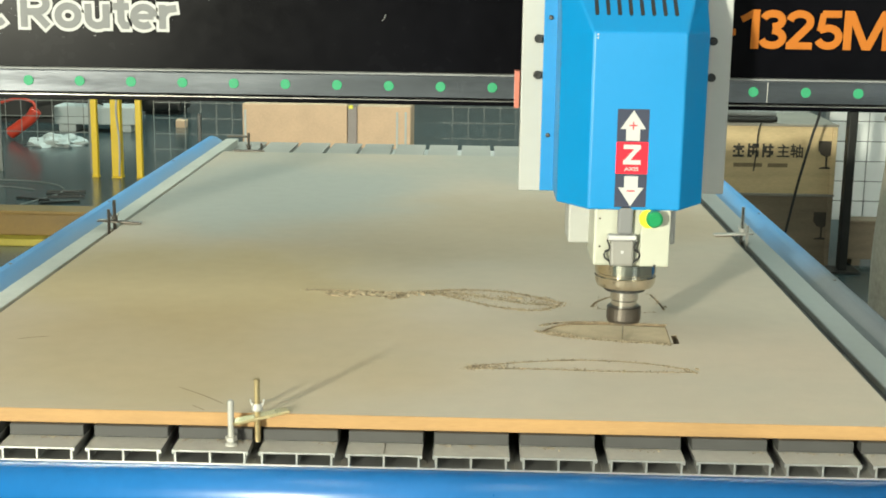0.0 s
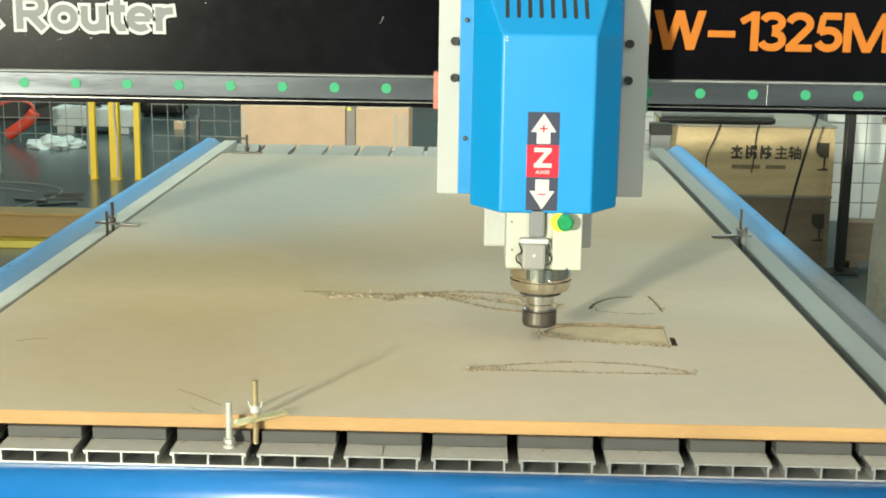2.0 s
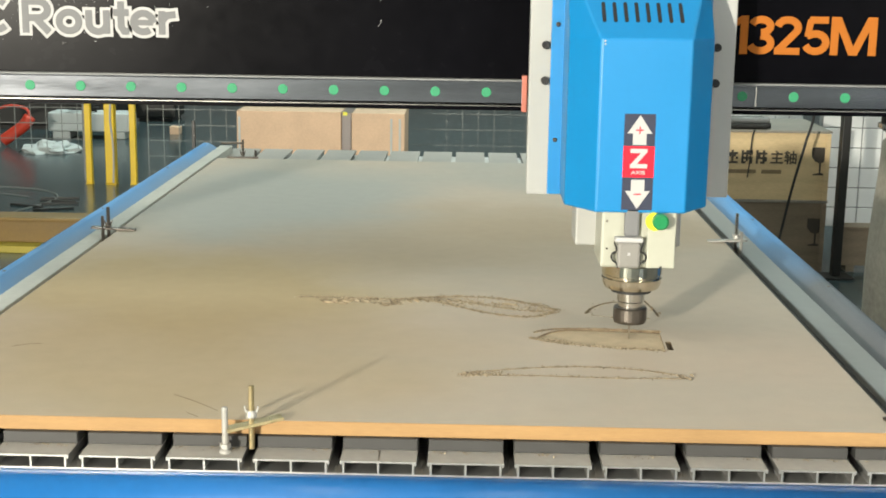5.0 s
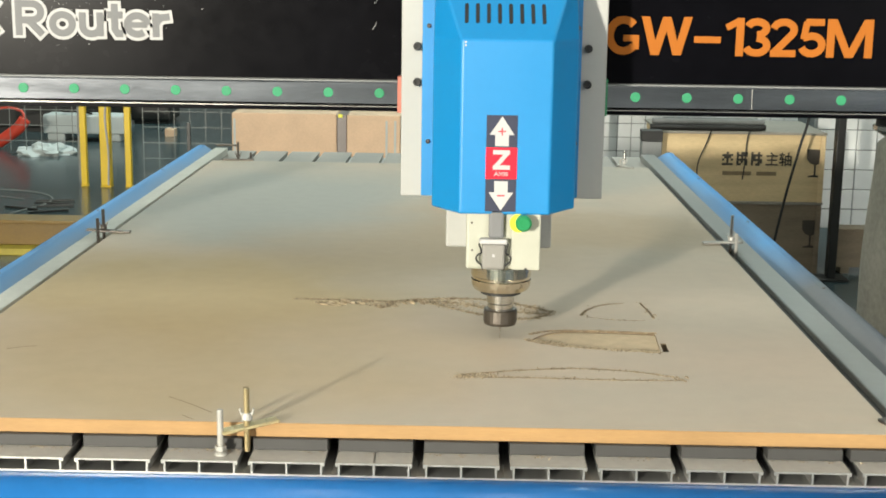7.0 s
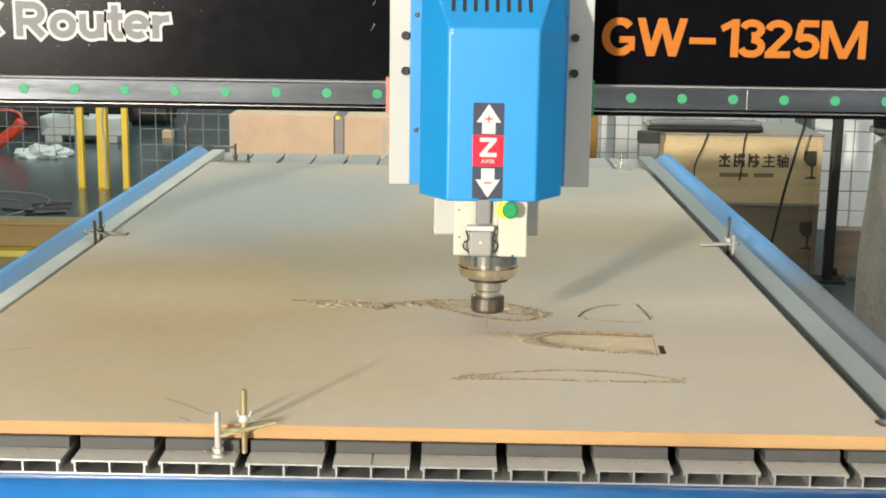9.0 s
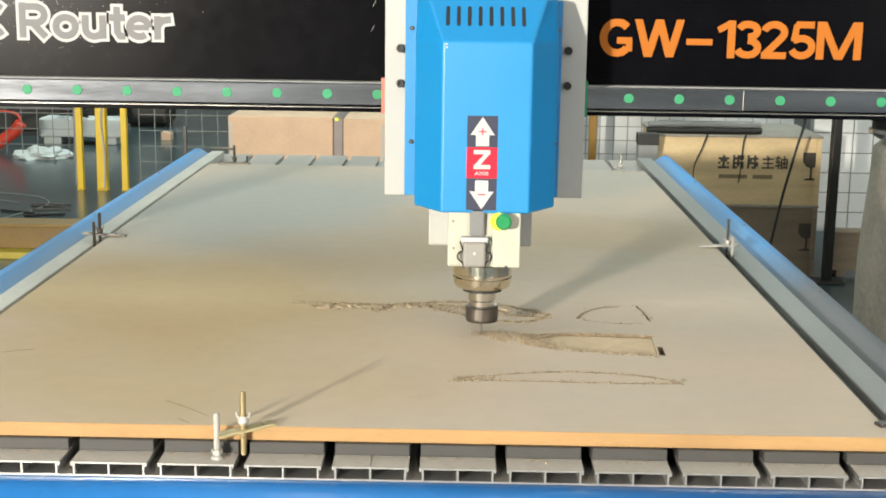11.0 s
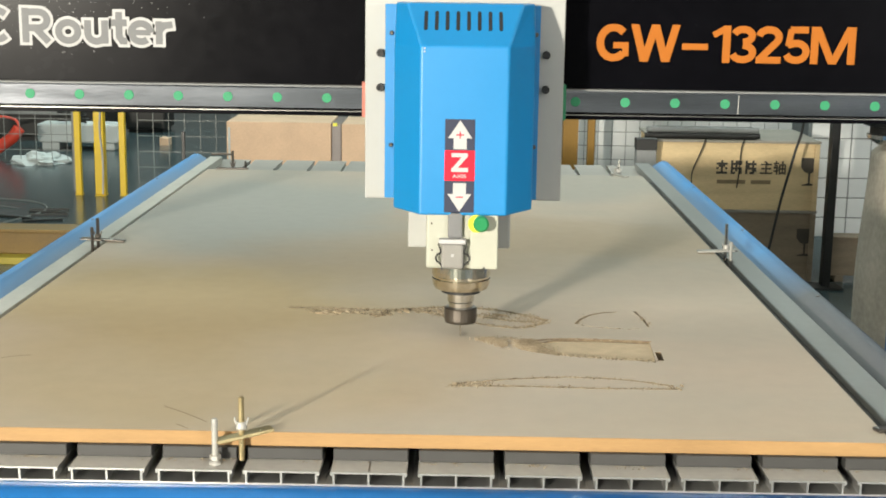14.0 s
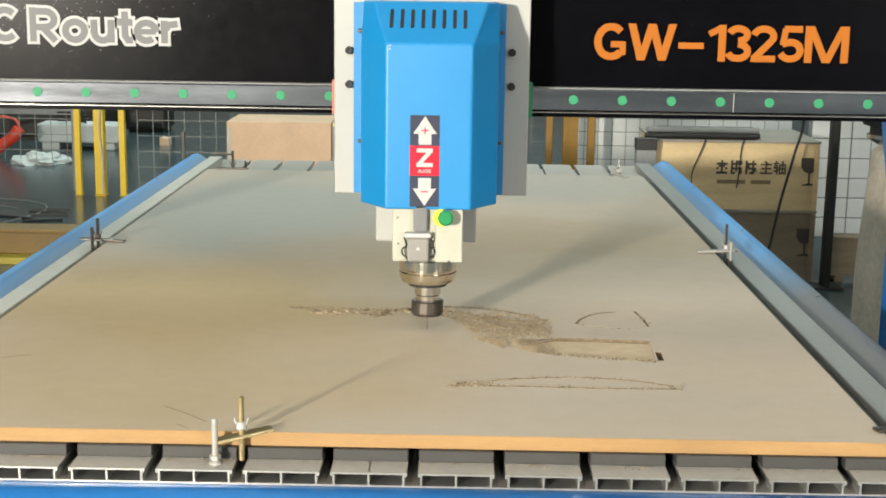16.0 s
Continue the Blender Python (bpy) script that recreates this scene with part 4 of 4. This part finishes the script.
    for x, z in ((-0.045, 0.985), (-0.044, 0.945)):
        part("body_screw", lathe([(0.0016, 0), (0.0016, -0.0008)], (x, -0.218, z), "y", 8), M_DARKSTEEL, h)
    part("small_hole", lathe([(0.002, 0), (0.002, -0.0008)], (0.033, -0.226, 0.920), "y", 10), M_RUBBER, h)
    part("yellow_collar", lathe([(0.013, 0), (0.013, -0.006)], (0.0215, -0.226, 0.9875), "y", 20), M_YELLOWP, h, "yellow collar")
    part("green_knob", lathe([(0.0105, 0), (0.0115, -0.008), (0.0115, -0.017), (0.0085, -0.020)], (0.0275, -0.232, 0.990), "y", 20), M_KNOB, h, "dark green knob")
    ax = (0, -0.165, 0)
    part("brass_ring", lathe([(0.044, 0.914), (0.0445, 0.899), (0.0430, 0.8975), (0.0430, 0.8945), (0.0445, 0.893), (0.0435, 0.884), (0.0405, 0.878), (0.031, 0.874)], ax, seg=48), M_BRASS, h, "shiny brass-toned lower housing")
    part("shadow_ring", lathe([(0.030, 0.876), (0.030, 0.871)], ax, seg=28), M_RUBBER, h)
    part("spindle_nose", lathe([(0.0205, 0.873), (0.0205, 0.857), (0.0185, 0.855), (0.0185, 0.846), (0.021, 0.844)], ax, seg=28), M_STEEL, h, "bright steel spindle nose")
    part("collet_nut", lathe([(0.023, 0.847), (0.025, 0.845), (0.025, 0.828), (0.0235, 0.8235), (0.016, 0.822)], ax, seg=28), M_DARKSTEEL, h, "dark steel collet nut")
    part("router_bit", lathe([(0.0013, 0.824), (0.0013, 0.7955), (0.0005, 0.7935)], ax, seg=10), M_STEEL, h, "thin bright router bit")


M_BRASS = mat("polished_housing", (0.74, 0.68, 0.57), 0.13, 1.0, rough_vary=0.05, vary=0.12, scale=14)
head()


# ---- the workshop behind the machine ----
def fence():
    f = thing("yellow_fence_post", "yellow painted steel fence post standing on the floor", "post", pose(-2.289, 6.8, 0), "yellow fence posts")
    part("post", box(-0.019, 0.019, -0.019, 0.019, 0.008, 1.3, 0.004), M_YELLOW, f)
    part("foot_plate", box(-0.022, 0.022, -0.022, 0.022, 0, 0.008, 0.002), M_YELLOW, f)
    copy_thing(f, pose(-2.009, 6.8, 0))
    w = thing("wide_fence_post", "wide yellow steel post with a cable run down it", "post", pose(-2.15, 6.8, 0), "yellow fence posts")
    part("post", box(-0.031, 0.031, -0.031, 0.031, 0.008, 1.3, 0.005), M_YELLOW, w)
    part("foot_plate", box(-0.034, 0.034, -0.034, 0.034, 0, 0.008, 0.002), M_YELLOW, w)
    part("cable", tube(smooth_path([(0.0, -0.038, 1.2), (0.016, -0.038, 0.6), (0.01, -0.038, 0.42), (0.024, -0.038, 0.22), (0.018, -0.038, 0.012)]), 0.006, 6), M_WHITEV, w)
    o = thing("ochre_fence_post", "steel post beside the fence, its shade put into an ochre colour", "post", pose(0.705, 7.6, 0), "ochre fence posts")
    part("post", box(-0.025, 0.025, -0.025, 0.025, 0.008, 1.3, 0.004), M_POST_SHADED, o)
    part("foot_plate", box(-0.06, 0.06, -0.06, 0.06, 0, 0.008, 0.002), M_POST_SHADED, o)
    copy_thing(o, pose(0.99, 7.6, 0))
    o2 = thing("wide_ochre_post", "wide steel post beside the fence, its shade put into an ochre colour", "post", pose(0.848, 7.6, 0), "ochre fence posts")
    part("post", box(-0.052, 0.052, -0.041, 0.041, 0.008, 1.3, 0.005), M_POST_SHADED, o2)
    part("foot_plate", box(-0.08, 0.08, -0.08, 0.08, 0, 0.008, 0.002), M_POST_SHADED, o2)

    def panel(x0, x1, y, label, low=0.0):
        bm = bmesh.new()
        n = round((x1 - x0) / 0.1)
        for i in range(n + 1):
            box(x0 + 0.1 * i - 0.002, x0 + 0.1 * i + 0.002, y - 0.002, y + 0.002, low, 1.3, bm=bm)
        for k in range(round(low * 10), 13):
            box(x0, x1, y - 0.0065, y - 0.0022, 0.06 + 0.1 * k, 0.064 + 0.1 * k, bm=bm)
        tagged(part("wire_mesh_fence", bm, M_WIRE), label, "fence", kind="stuff")

    panel(-1.95, 0.63, 6.95, "grey welded wire mesh fence panel")
    panel(-3.6, -2.35, 6.95, "grey welded wire mesh fence beside yellow posts", 0.2)
    for x in (-3.6, -2.95, -2.36):
        o = tagged(part("mesh_post", box(x - 0.012, x + 0.012, 6.954, 6.978, 0, 1.3, 0.002), M_WIRE), "thin grey steel fence stake", "post", "mesh fence stakes")


fence()


def carton():
    c = thing("cardboard_box", "brown cardboard box with a dark tape band", "box", pose(-0.77, 6.45, 0))
    part("left_carton", box(-0.49, 0.12, -0.2, 0.25, 0.0, 0.535, 0.006), M_CARD, c)
    part("tape_band", box(0.122, 0.178, -0.19, 0.24, 0.0, 0.53, 0.004), M_TAPE, c, "dark grey tape band")
    part("right_carton", box(0.18, 0.49, -0.2, 0.25, 0.0, 0.53, 0.006), M_CARD, c)
    part("yellow_tab", box(0.130, 0.155, -0.204, -0.2, 0.515, 0.535, 0.001), M_YELLOWP, c, "small yellow tab")
    for x in (-0.48, 0.455, 0.405):
        part("torn_strip", box(x, x + 0.012, -0.204, -0.2005, 0.05, 0.5, 0.001), M_FOAM, c, "pale torn paper strip")


carton()


def glass_symbol(x, z, y, s, material, parent):
    pts = [(x - 0.5 * s, z + s), (x - 0.5 * s, z + 0.45 * s), (x - 0.3 * s, z + 0.18 * s), (x - 0.06 * s, z + 0.08 * s), (x - 0.05 * s, z - 0.5 * s), (x - 0.4 * s, z - 0.58 * s), (x - 0.4 * s, z - 0.64 * s),
           (x + 0.4 * s, z - 0.64 * s), (x + 0.4 * s, z - 0.58 * s), (x + 0.05 * s, z - 0.5 * s), (x + 0.06 * s, z + 0.08 * s), (x + 0.3 * s, z + 0.18 * s), (x + 0.5 * s, z + 0.45 * s), (x + 0.5 * s, z + s)]
    return part("fragile_mark", prism(pts, y - 0.0012, y - 0.0002, "y"), material, parent, "printed glass symbol")


def crate(name, label, z0, z1, material, ink):
    c = thing(name, label, "crate", pose(1.36, 4.6, z0), "stacked crates")
    h = z1 - z0
    part("front_board", box(-0.374, 0.374, 0.0, 0.012, 0.0, h - 0.012, 0.002), material, c)
    part("lid", box(-0.38, 0.38, -0.006, 0.52, h - 0.0115, h, 0.002), M_LID, c, "dusty plywood lid")
    part("box_body", box(-0.37, 0.37, 0.0125, 0.51, 0.0, h - 0.012, 0.002), material, c)
    for x in (-0.374, 0.352):
        part("batten", box(x, x + 0.022, -0.012, -0.0005, 0.0, h - 0.013, 0.002), material, c)
    glass_symbol(0.334, h * 0.52, 0.0, 0.078, ink, c)
    return c


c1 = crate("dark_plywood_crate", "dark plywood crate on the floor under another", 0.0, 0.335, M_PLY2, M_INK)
c2 = crate("plywood_crate", "pale plywood crate with black stencilled marks", 0.336, 0.655, M_PLY, M_INK)
def cell_sign(rows, w, h):
    """A flat sign in one piece, from rows of filled cells."""
    bm, made = bmesh.new(), {}
    nx, nz = len(rows[0]), len(rows)

    def v(i, k):
        if (i, k) not in made:
            made[i, k] = bm.verts.new((w * i / nx, 0, h * (1 - k / nz)))
        return made[i, k]

    for k, row in enumerate(rows):
        for i, c in enumerate(row):
            if c == "#":
                bm.faces.new((v(i, k), v(i, k + 1), v(i + 1, k + 1), v(i + 1, k)))
    ext = bmesh.ops.extrude_face_region(bm, geom=bm.faces[:])
    for e in ext["geom"]:
        if isinstance(e, bmesh.types.BMVert):
            e.co.y -= 0.0008
    return bm


for i, rows in enumerate((("..#..", "#####", ".###.", "#.#.#", "..#..", "#####"), ("#.###", "#####", "#.#..", "#####", "#.#.#", "##..#"), ("#..#.", "#####", "##.#.", "#####", "#..##", "#.##."))):
    sign = cell_sign(rows, 0.05, 0.062)
    bmesh.ops.translate(sign, vec=(-0.090 + i * 0.066, -0.0004, 0.165), verts=sign.verts[:])
    part("stencil_sign", sign, M_INK, c2, "black stencilled sign")
lettering("stencil_word", "主轴", 0.118, 0.062, pose(0.108, -0.0004, 0.165), M_INK, c2, 0.015, 0.0008, "black stencilled word")
for x0, x1 in ((-0.085, 0.045), (0.07, 0.16)):
    part("faint_stencil", box(x0, x1, -0.0012, -0.0002, 0.12, 0.138), M_FADED, c2, "faded stencilled bar")

p = thing("pipe_bundle", "dark steel pipes lying on a crate", "pipes", pose(1.20, 4.62, 0.656))
for i, (dy, dz, x0, x1) in enumerate(((0, 0.014, -0.26, 0.25), (0.03, 0.014, -0.24, 0.27), (0.015, 0.040, -0.25, 0.26), (0.05, 0.040, -0.2, 0.24))):
    part("pipe", lathe([(0.013, x0), (0.0135, x0 + 0.002), (0.0135, x1 - 0.002), (0.013, x1)], (0, dy, dz), "x", 12), M_BLACKP if i != 2 else M_GREYBOX, p)

g = thing("grey_cabinet", "grey metal cabinet with a dark top", "cabinet", pose(0.935, 4.5, 0))
part("cabinet_body", box(-0.045, 0.045, 0, 0.07, 0, 0.615, 0.004), M_GREYBOX, g)
part("cabinet_top", box(-0.047, 0.047, -0.004, 0.074, 0.6155, 0.665, 0.003), M_BLACKP, g)

b = thing("black_upright", "black painted steel upright standing on the floor", "post", pose(1.770, 4.5, 0))
part("upright", box(-0.019, 0.019, -0.026, 0.026, 0.01, 1.4, 0.004), M_BLACKP, b)
part("foot_plate", box(-0.07, 0.07, -0.07, 0.07, 0, 0.01, 0.002), M_BLACKP, b)

tagged(part("hanging_cable", tube(smooth_path([(1.61, 4.38, 1.3), (1.60, 4.38, 0.8), (1.565, 4.38, 0.62), (1.52, 4.38, 0.42), (1.48, 4.38, 0.2), (1.44, 4.36, 0.006)]), 0.006, 8), M_RUBBER), "black cable hanging down to the floor", "cable")
tagged(part("thin_cable", tube(smooth_path([(1.21, 4.57, 0.663), (1.19, 4.575, 0.6), (1.155, 4.572, 0.5), (1.16, 4.57, 0.36), (1.13, 4.56, 0.1), (1.12, 4.55, 0.003)]), 0.003, 6), M_RUBBER), "thin black cable draped over a crate", "cable")
tagged(part("thin_cable", tube(smooth_path([(1.385, 4.57, 0.663), (1.375, 4.578, 0.62), (1.368, 4.575, 0.5), (1.362, 4.575, 0.44)]), 0.003, 6), M_RUBBER), "thin black cable end hanging over a crate", "cable")


def bag():
    d = thing("dust_bag", "tall beige fabric dust collector bag", "dust bag", pose(1.878, 3.25, 0))
    bm = bmesh.new()
    seg, rings = 48, []
    for k in range(30):
        z = 0.02 + 0.80 * k / 29
        r = 0.335 - 0.03 * (k / 29) ** 2
        if k > 27:
            r -= 0.03 * (k - 27) ** 1.6
        ring = []
        for i in range(seg):
            a = 2 * math.pi * i / seg
            rr = r + 0.010 * noise.noise(Vector((math.cos(a) * 2.5, math.sin(a) * 2.5, z * 3))) + 0.004 * math.sin(9 * a + 2 * z)
            ring.append(bm.verts.new((rr * math.cos(a), rr * math.sin(a), z)))
        rings.append(ring)
    for a, b in zip(rings, rings[1:]):
        for i in range(seg):
            bm.faces.new((a[i], a[(i + 1) % seg], b[(i + 1) % seg], b[i]))
    bm.faces.new(rings[0][::-1])
    bm.faces.new(rings[-1])
    part("fabric_bag", bm, M_BAG, d, smooth=True)
    part("bag_ring", lathe([(0.07, 0.80), (0.105, 0.822), (0.105, 0.836), (0.10, 0.838)], (-0.24, 0, 0), seg=24), M_STEEL, d, "bright steel clamp ring")
    part("bag_hood", lathe([(0.095, 0.839), (0.095, 0.862), (0.12, 0.868), (0.13, 0.9), (0.13, 1.3)], (-0.24, 0, 0), seg=28), M_BLACKP, d, "dark metal hood above the bag")
    part("base_pan", lathe([(0.34, 0), (0.345, 0.01), (0.345, 0.02)], seg=40), M_BLACKP, d)


bag()


def panels():
    """White square panels with dark joints."""
    def block(x0, x1, y, z0, z1, name, label):
        wall = tagged(part(name, box(x0, x1, y, y + 0.06, z0, z1), M_JOINT), label, "wall", kind="structure")
        me = None
        nx, nz = round((x1 - x0) / 0.1), round((z1 - z0) / 0.1)
        for i in range(nx):
            for k in range(nz):
                if me is None:
                    o = part("wall_tile", box(0.0025, 0.0975, -0.006, 0.0, 0.0025, 0.0975, 0.002, 1), M_PANEL, wall)
                    me = o.data
                else:
                    o = new("wall_tile", me)
                    o.parent = wall
                o.location = (x0 + 0.1 * i, y - 0.0005, z0 + 0.1 * k)

    block(0.9, 2.5, 8.2, 0.0, 1.0, "wall_partition", "white tiled low partition with dark joints")
    block(1.85, 2.35, 5.2, 0.106, 1.106, "wall_tiled", "white tiled panel with dark joints")


def clutter():
    y = thing("yellow_floor_beam", "yellow steel channel beam lying on the floor", "steel beam", pose(-3.1, 4.75, 0))
    part("web", box(-1.2, 1.75, 0.03, 0.05, 0.035, 0.142, 0.003), M_YELLOW_SHADED, y)
    part("lower_flange", box(-1.2, 1.75, -0.06, 0.06, 0.0, 0.034, 0.004), M_FLANGE_SHADED, y)
    part("upper_flange", box(-1.2, 1.75, 0.0, 0.16, 0.1425, 0.16, 0.004), M_YELLOW_SHADED, y)
    f = thing("foam_block", "white foam packing block on the floor", "packing foam", pose(-2.92, 9.0, 0))
    part("long_block", box(-0.33, 0.32, 0, 0.25, 0.06, 0.21, 0.015), M_FOAM, f)
    part("foot_block", box(-0.3, -0.16, 0.02, 0.22, 0, 0.0595, 0.01), M_FOAM, f)
    part("foot_block", box(0.12, 0.28, 0.02, 0.22, 0, 0.0595, 0.01), M_FOAM, f)
    loop = [(-2.98 + 0.11 * math.cos(a * 0.7) + 0.02 * math.sin(3 * a), 9.05 + 0.06 * math.sin(a * 0.7), 0.217 + 0.0035 * a) for a in range(28)]
    tagged(part("cable_coil", tube(smooth_path(loop, 3), 0.008, 6), M_RUBBER), "loose coil of black cable on the foam block", "cable")
    bm = bmesh.new()
    bmesh.ops.create_icosphere(bm, subdivisions=4, radius=1)
    for v in bm.verts:
        k = 1 + 0.45 * noise.noise(v.co * 2.2) + 0.15 * noise.noise(v.co * 6)
        v.co = Vector((v.co.x * 0.2 * k, v.co.y * 0.15 * k, max(0, 0.0 + v.co.z * 0.075 * k)))
    o = tagged(part("plastic_sheet", bm, M_FOAM, smooth=False), "crumpled white plastic sheet heaped on the floor", "plastic sheet")
    o.location = (-3.0, 8.25, 0)
    r = thing("red_hose", "thick red hose leaning in a curve", "hose", pose(-3.28, 8.5, 0))
    part("hose_body", tube(smooth_path([(-0.15, 0, 0.045), (-0.07, 0, 0.10), (0.01, 0, 0.16), (0.06, 0, 0.225)], 6), 0.045, 14), M_RED, r, smooth=True)
    part("hose_loop", tube(smooth_path([(0.06, 0, 0.235), (0.03, 0, 0.29), (-0.08, 0, 0.31), (-0.2, 0, 0.28), (-0.35, 0, 0.22), (-0.37, 0, 0.02)], 6), 0.01, 10), M_RED, r)
    for x, yy, sx, sz, m in ((-3.5, 9.6, 1.3, 0.55, M_BLACKP), (-2.7, 10.3, 0.36, 0.5, M_BLACKP)):
        k = thing("dark_machine_case", "black machine case standing on the floor", "case", pose(x, yy, 0), "dark cases")
        part("case_body", box(-sx / 2, sx / 2, 0, 0.4, 0.03, sz, 0.02), m, k)
        part("case_base", box(-sx / 2 + 0.03, sx / 2 - 0.03, 0.03, 0.37, 0, 0.0299), M_RUBBER, k)
        part("case_panel", box(-sx / 3, sx / 3, -0.008, -0.0005, sz * 0.4, sz * 0.8, 0.003), M_GREYBOX, k)
    k = thing("small_carton", "small pinkish cardboard carton on the floor", "box", pose(-2.33, 9.4, 0))
    part("carton_body", box(-0.04, 0.04, 0, 0.1, 0.0, 0.06, 0.004), M_CARD, k)
    part("carton_flap", box(-0.04, 0.0, -0.002, 0.1, 0.0605, 0.064, 0.001), M_CARD, k)
    tagged(part("loose_wire", tube(smooth_path([(-3.6, 6.6, 0.004), (-2.9, 6.6, 0.004), (-2.5, 6.5, 0.004), (-2.32, 6.2, 0.004), (-2.42, 5.75, 0.004)]), 0.005, 6), M_WIRE), "pale loose wire lying on the floor", "wire")
    tagged(part("loose_wire", tube(smooth_path([(-3.4, 6.15, 0.004), (-2.8, 6.35, 0.004), (-2.5, 6.25, 0.004)]), 0.004, 6), M_WIRE), "pale loose wire lying on the floor", "wire")
    rg = random.Random(2)
    for i in range(5):
        o = tagged(part("steel_offcut", box(-0.11, 0.11, -0.01, 0.01, 0, 0.012, 0.002), M_BLACKP), "dark steel offcut lying on the floor", "offcut", "steel offcuts")
        o.matrix_world = pose(-2.32 + rg.uniform(-0.1, 0.1), 5.85 + 0.09 * i, 0, 0, 0, rg.uniform(-25, 25))
    t = thing("tool_stand", "dark steel bracket standing behind the table", "bracket", pose(-0.915, 3.4, 0))
    part("stand_post", box(-0.006, 0.006, -0.006, 0.006, 0.01, 0.79, 0.001), M_BLACKP, t)
    part("stand_foot", box(-0.06, 0.06, -0.06, 0.06, 0, 0.01, 0.002), M_BLACKP, t)


def skid():
    """A low plywood crate beyond the upright."""
    k = thing("low_crate", "low dark brown plywood crate on the floor", "crate", pose(1.98, 4.62, 0))
    part("front_board", box(-0.17, 0.17, 0.0, 0.012, 0.03, 0.2, 0.002), M_PLY2, k)
    part("crate_body", box(-0.168, 0.168, 0.0125, 0.1, 0.03, 0.2, 0.002), M_PLY2, k)
    part("lid", box(-0.175, 0.175, -0.006, 0.105, 0.2005, 0.213, 0.002), M_PLY2, k)
    for x in (-0.13, 0.1):
        part("runner", box(x, x + 0.04, 0.0, 0.1, 0.0, 0.0295, 0.002), M_PLY2, k)


clutter()
skid()
panels()


# ---- what moves ----
HEAD_ROWS = [  # seconds, x of the spindle's axis, y of the gantry's rail, lift
    (0, 0.3195, 0.6203, 0.0017),
    (0.5, 0.2462, 0.6116, 0.0013),
    (1, 0.2405, 0.6107, 0.0188),
    (1.5, 0.1993, 0.6092, 0.0182),
    (2, 0.1985, 0.6091, -0.0008),
    (2.5, 0.2461, 0.6294, -0.0004),
    (3, 0.2766, 0.6426, 0.0003),
    (3.5, 0.3306, 0.6582, 0.0004),
    (4, 0.3847, 0.6578, 0.0006),
    (4.2, 0.3890, 0.6576, 0.0006),
    (6.3, 0.2070, 0.6552, 0.0002),
    (6.5, 0.1944, 0.6546, -0.0008),
    (7, 0.1547, 0.6493, -0.0006),
    (7.5, 0.1962, 0.6136, -0.0009),
    (8, 0.1989, 0.6097, 0.0188),
    (8.5, 0.1665, 0.6397, 0.0171),
    (9, 0.1398, 0.6662, 0.0173),
    (9.2, 0.1390, 0.6668, 0.0082),
    (9.35, 0.1390, 0.6668, -0.0005),
    (11.3, 0.1290, 0.6890, -0.0009),
    (11.5, 0.1084, 0.6896, -0.0011),
    (12, 0.1374, 0.6684, -0.0004),
    (12.5, 0.1386, 0.6666, 0.0183),
    (13, 0.1080, 0.6946, 0.0177),
    (13.5, 0.0939, 0.7117, 0.0094),
    (14, 0.1033, 0.7093, -0.0007),
    (14.5, 0.1902, 0.7141, -0.0011),
    (15, 0.2145, 0.7197, 0.0002),
    (15.5, 0.1383, 0.7458, -0.0001),
    (16, 0.0514, 0.7475, 0.0006),
]


def motions():
    walk(GANTRY, [(t, pose(0, y, 0)) for t, x, y, lift in HEAD_ROWS])
    walk(CARRIAGE, [(t, pose(x, y, 0)) for t, x, y, lift in HEAD_ROWS])
    walk(HEAD, [(t, pose(x, y, lift)) for t, x, y, lift in HEAD_ROWS])
    # fresh chips well up out of the cut as the bit works there
    walk(HEAP_A, [(0, pose(0, 0, -0.009)), (6.9, pose(0, 0, -0.009)), (8.8, pose(0, 0, -0.002)), (12.0, pose(0, 0, 0)), (16, pose(0, 0, 0))])
    walk(HEAP_B, [(0, pose(0, 0, -0.010)), (13.6, pose(0, 0, -0.010)), (14.1, pose(0, 0, -0.006)), (14.8, pose(0, 0, -0.0026)), (15.5, pose(0, 0, -0.0006)), (16, pose(0, 0, 0))])


motions()
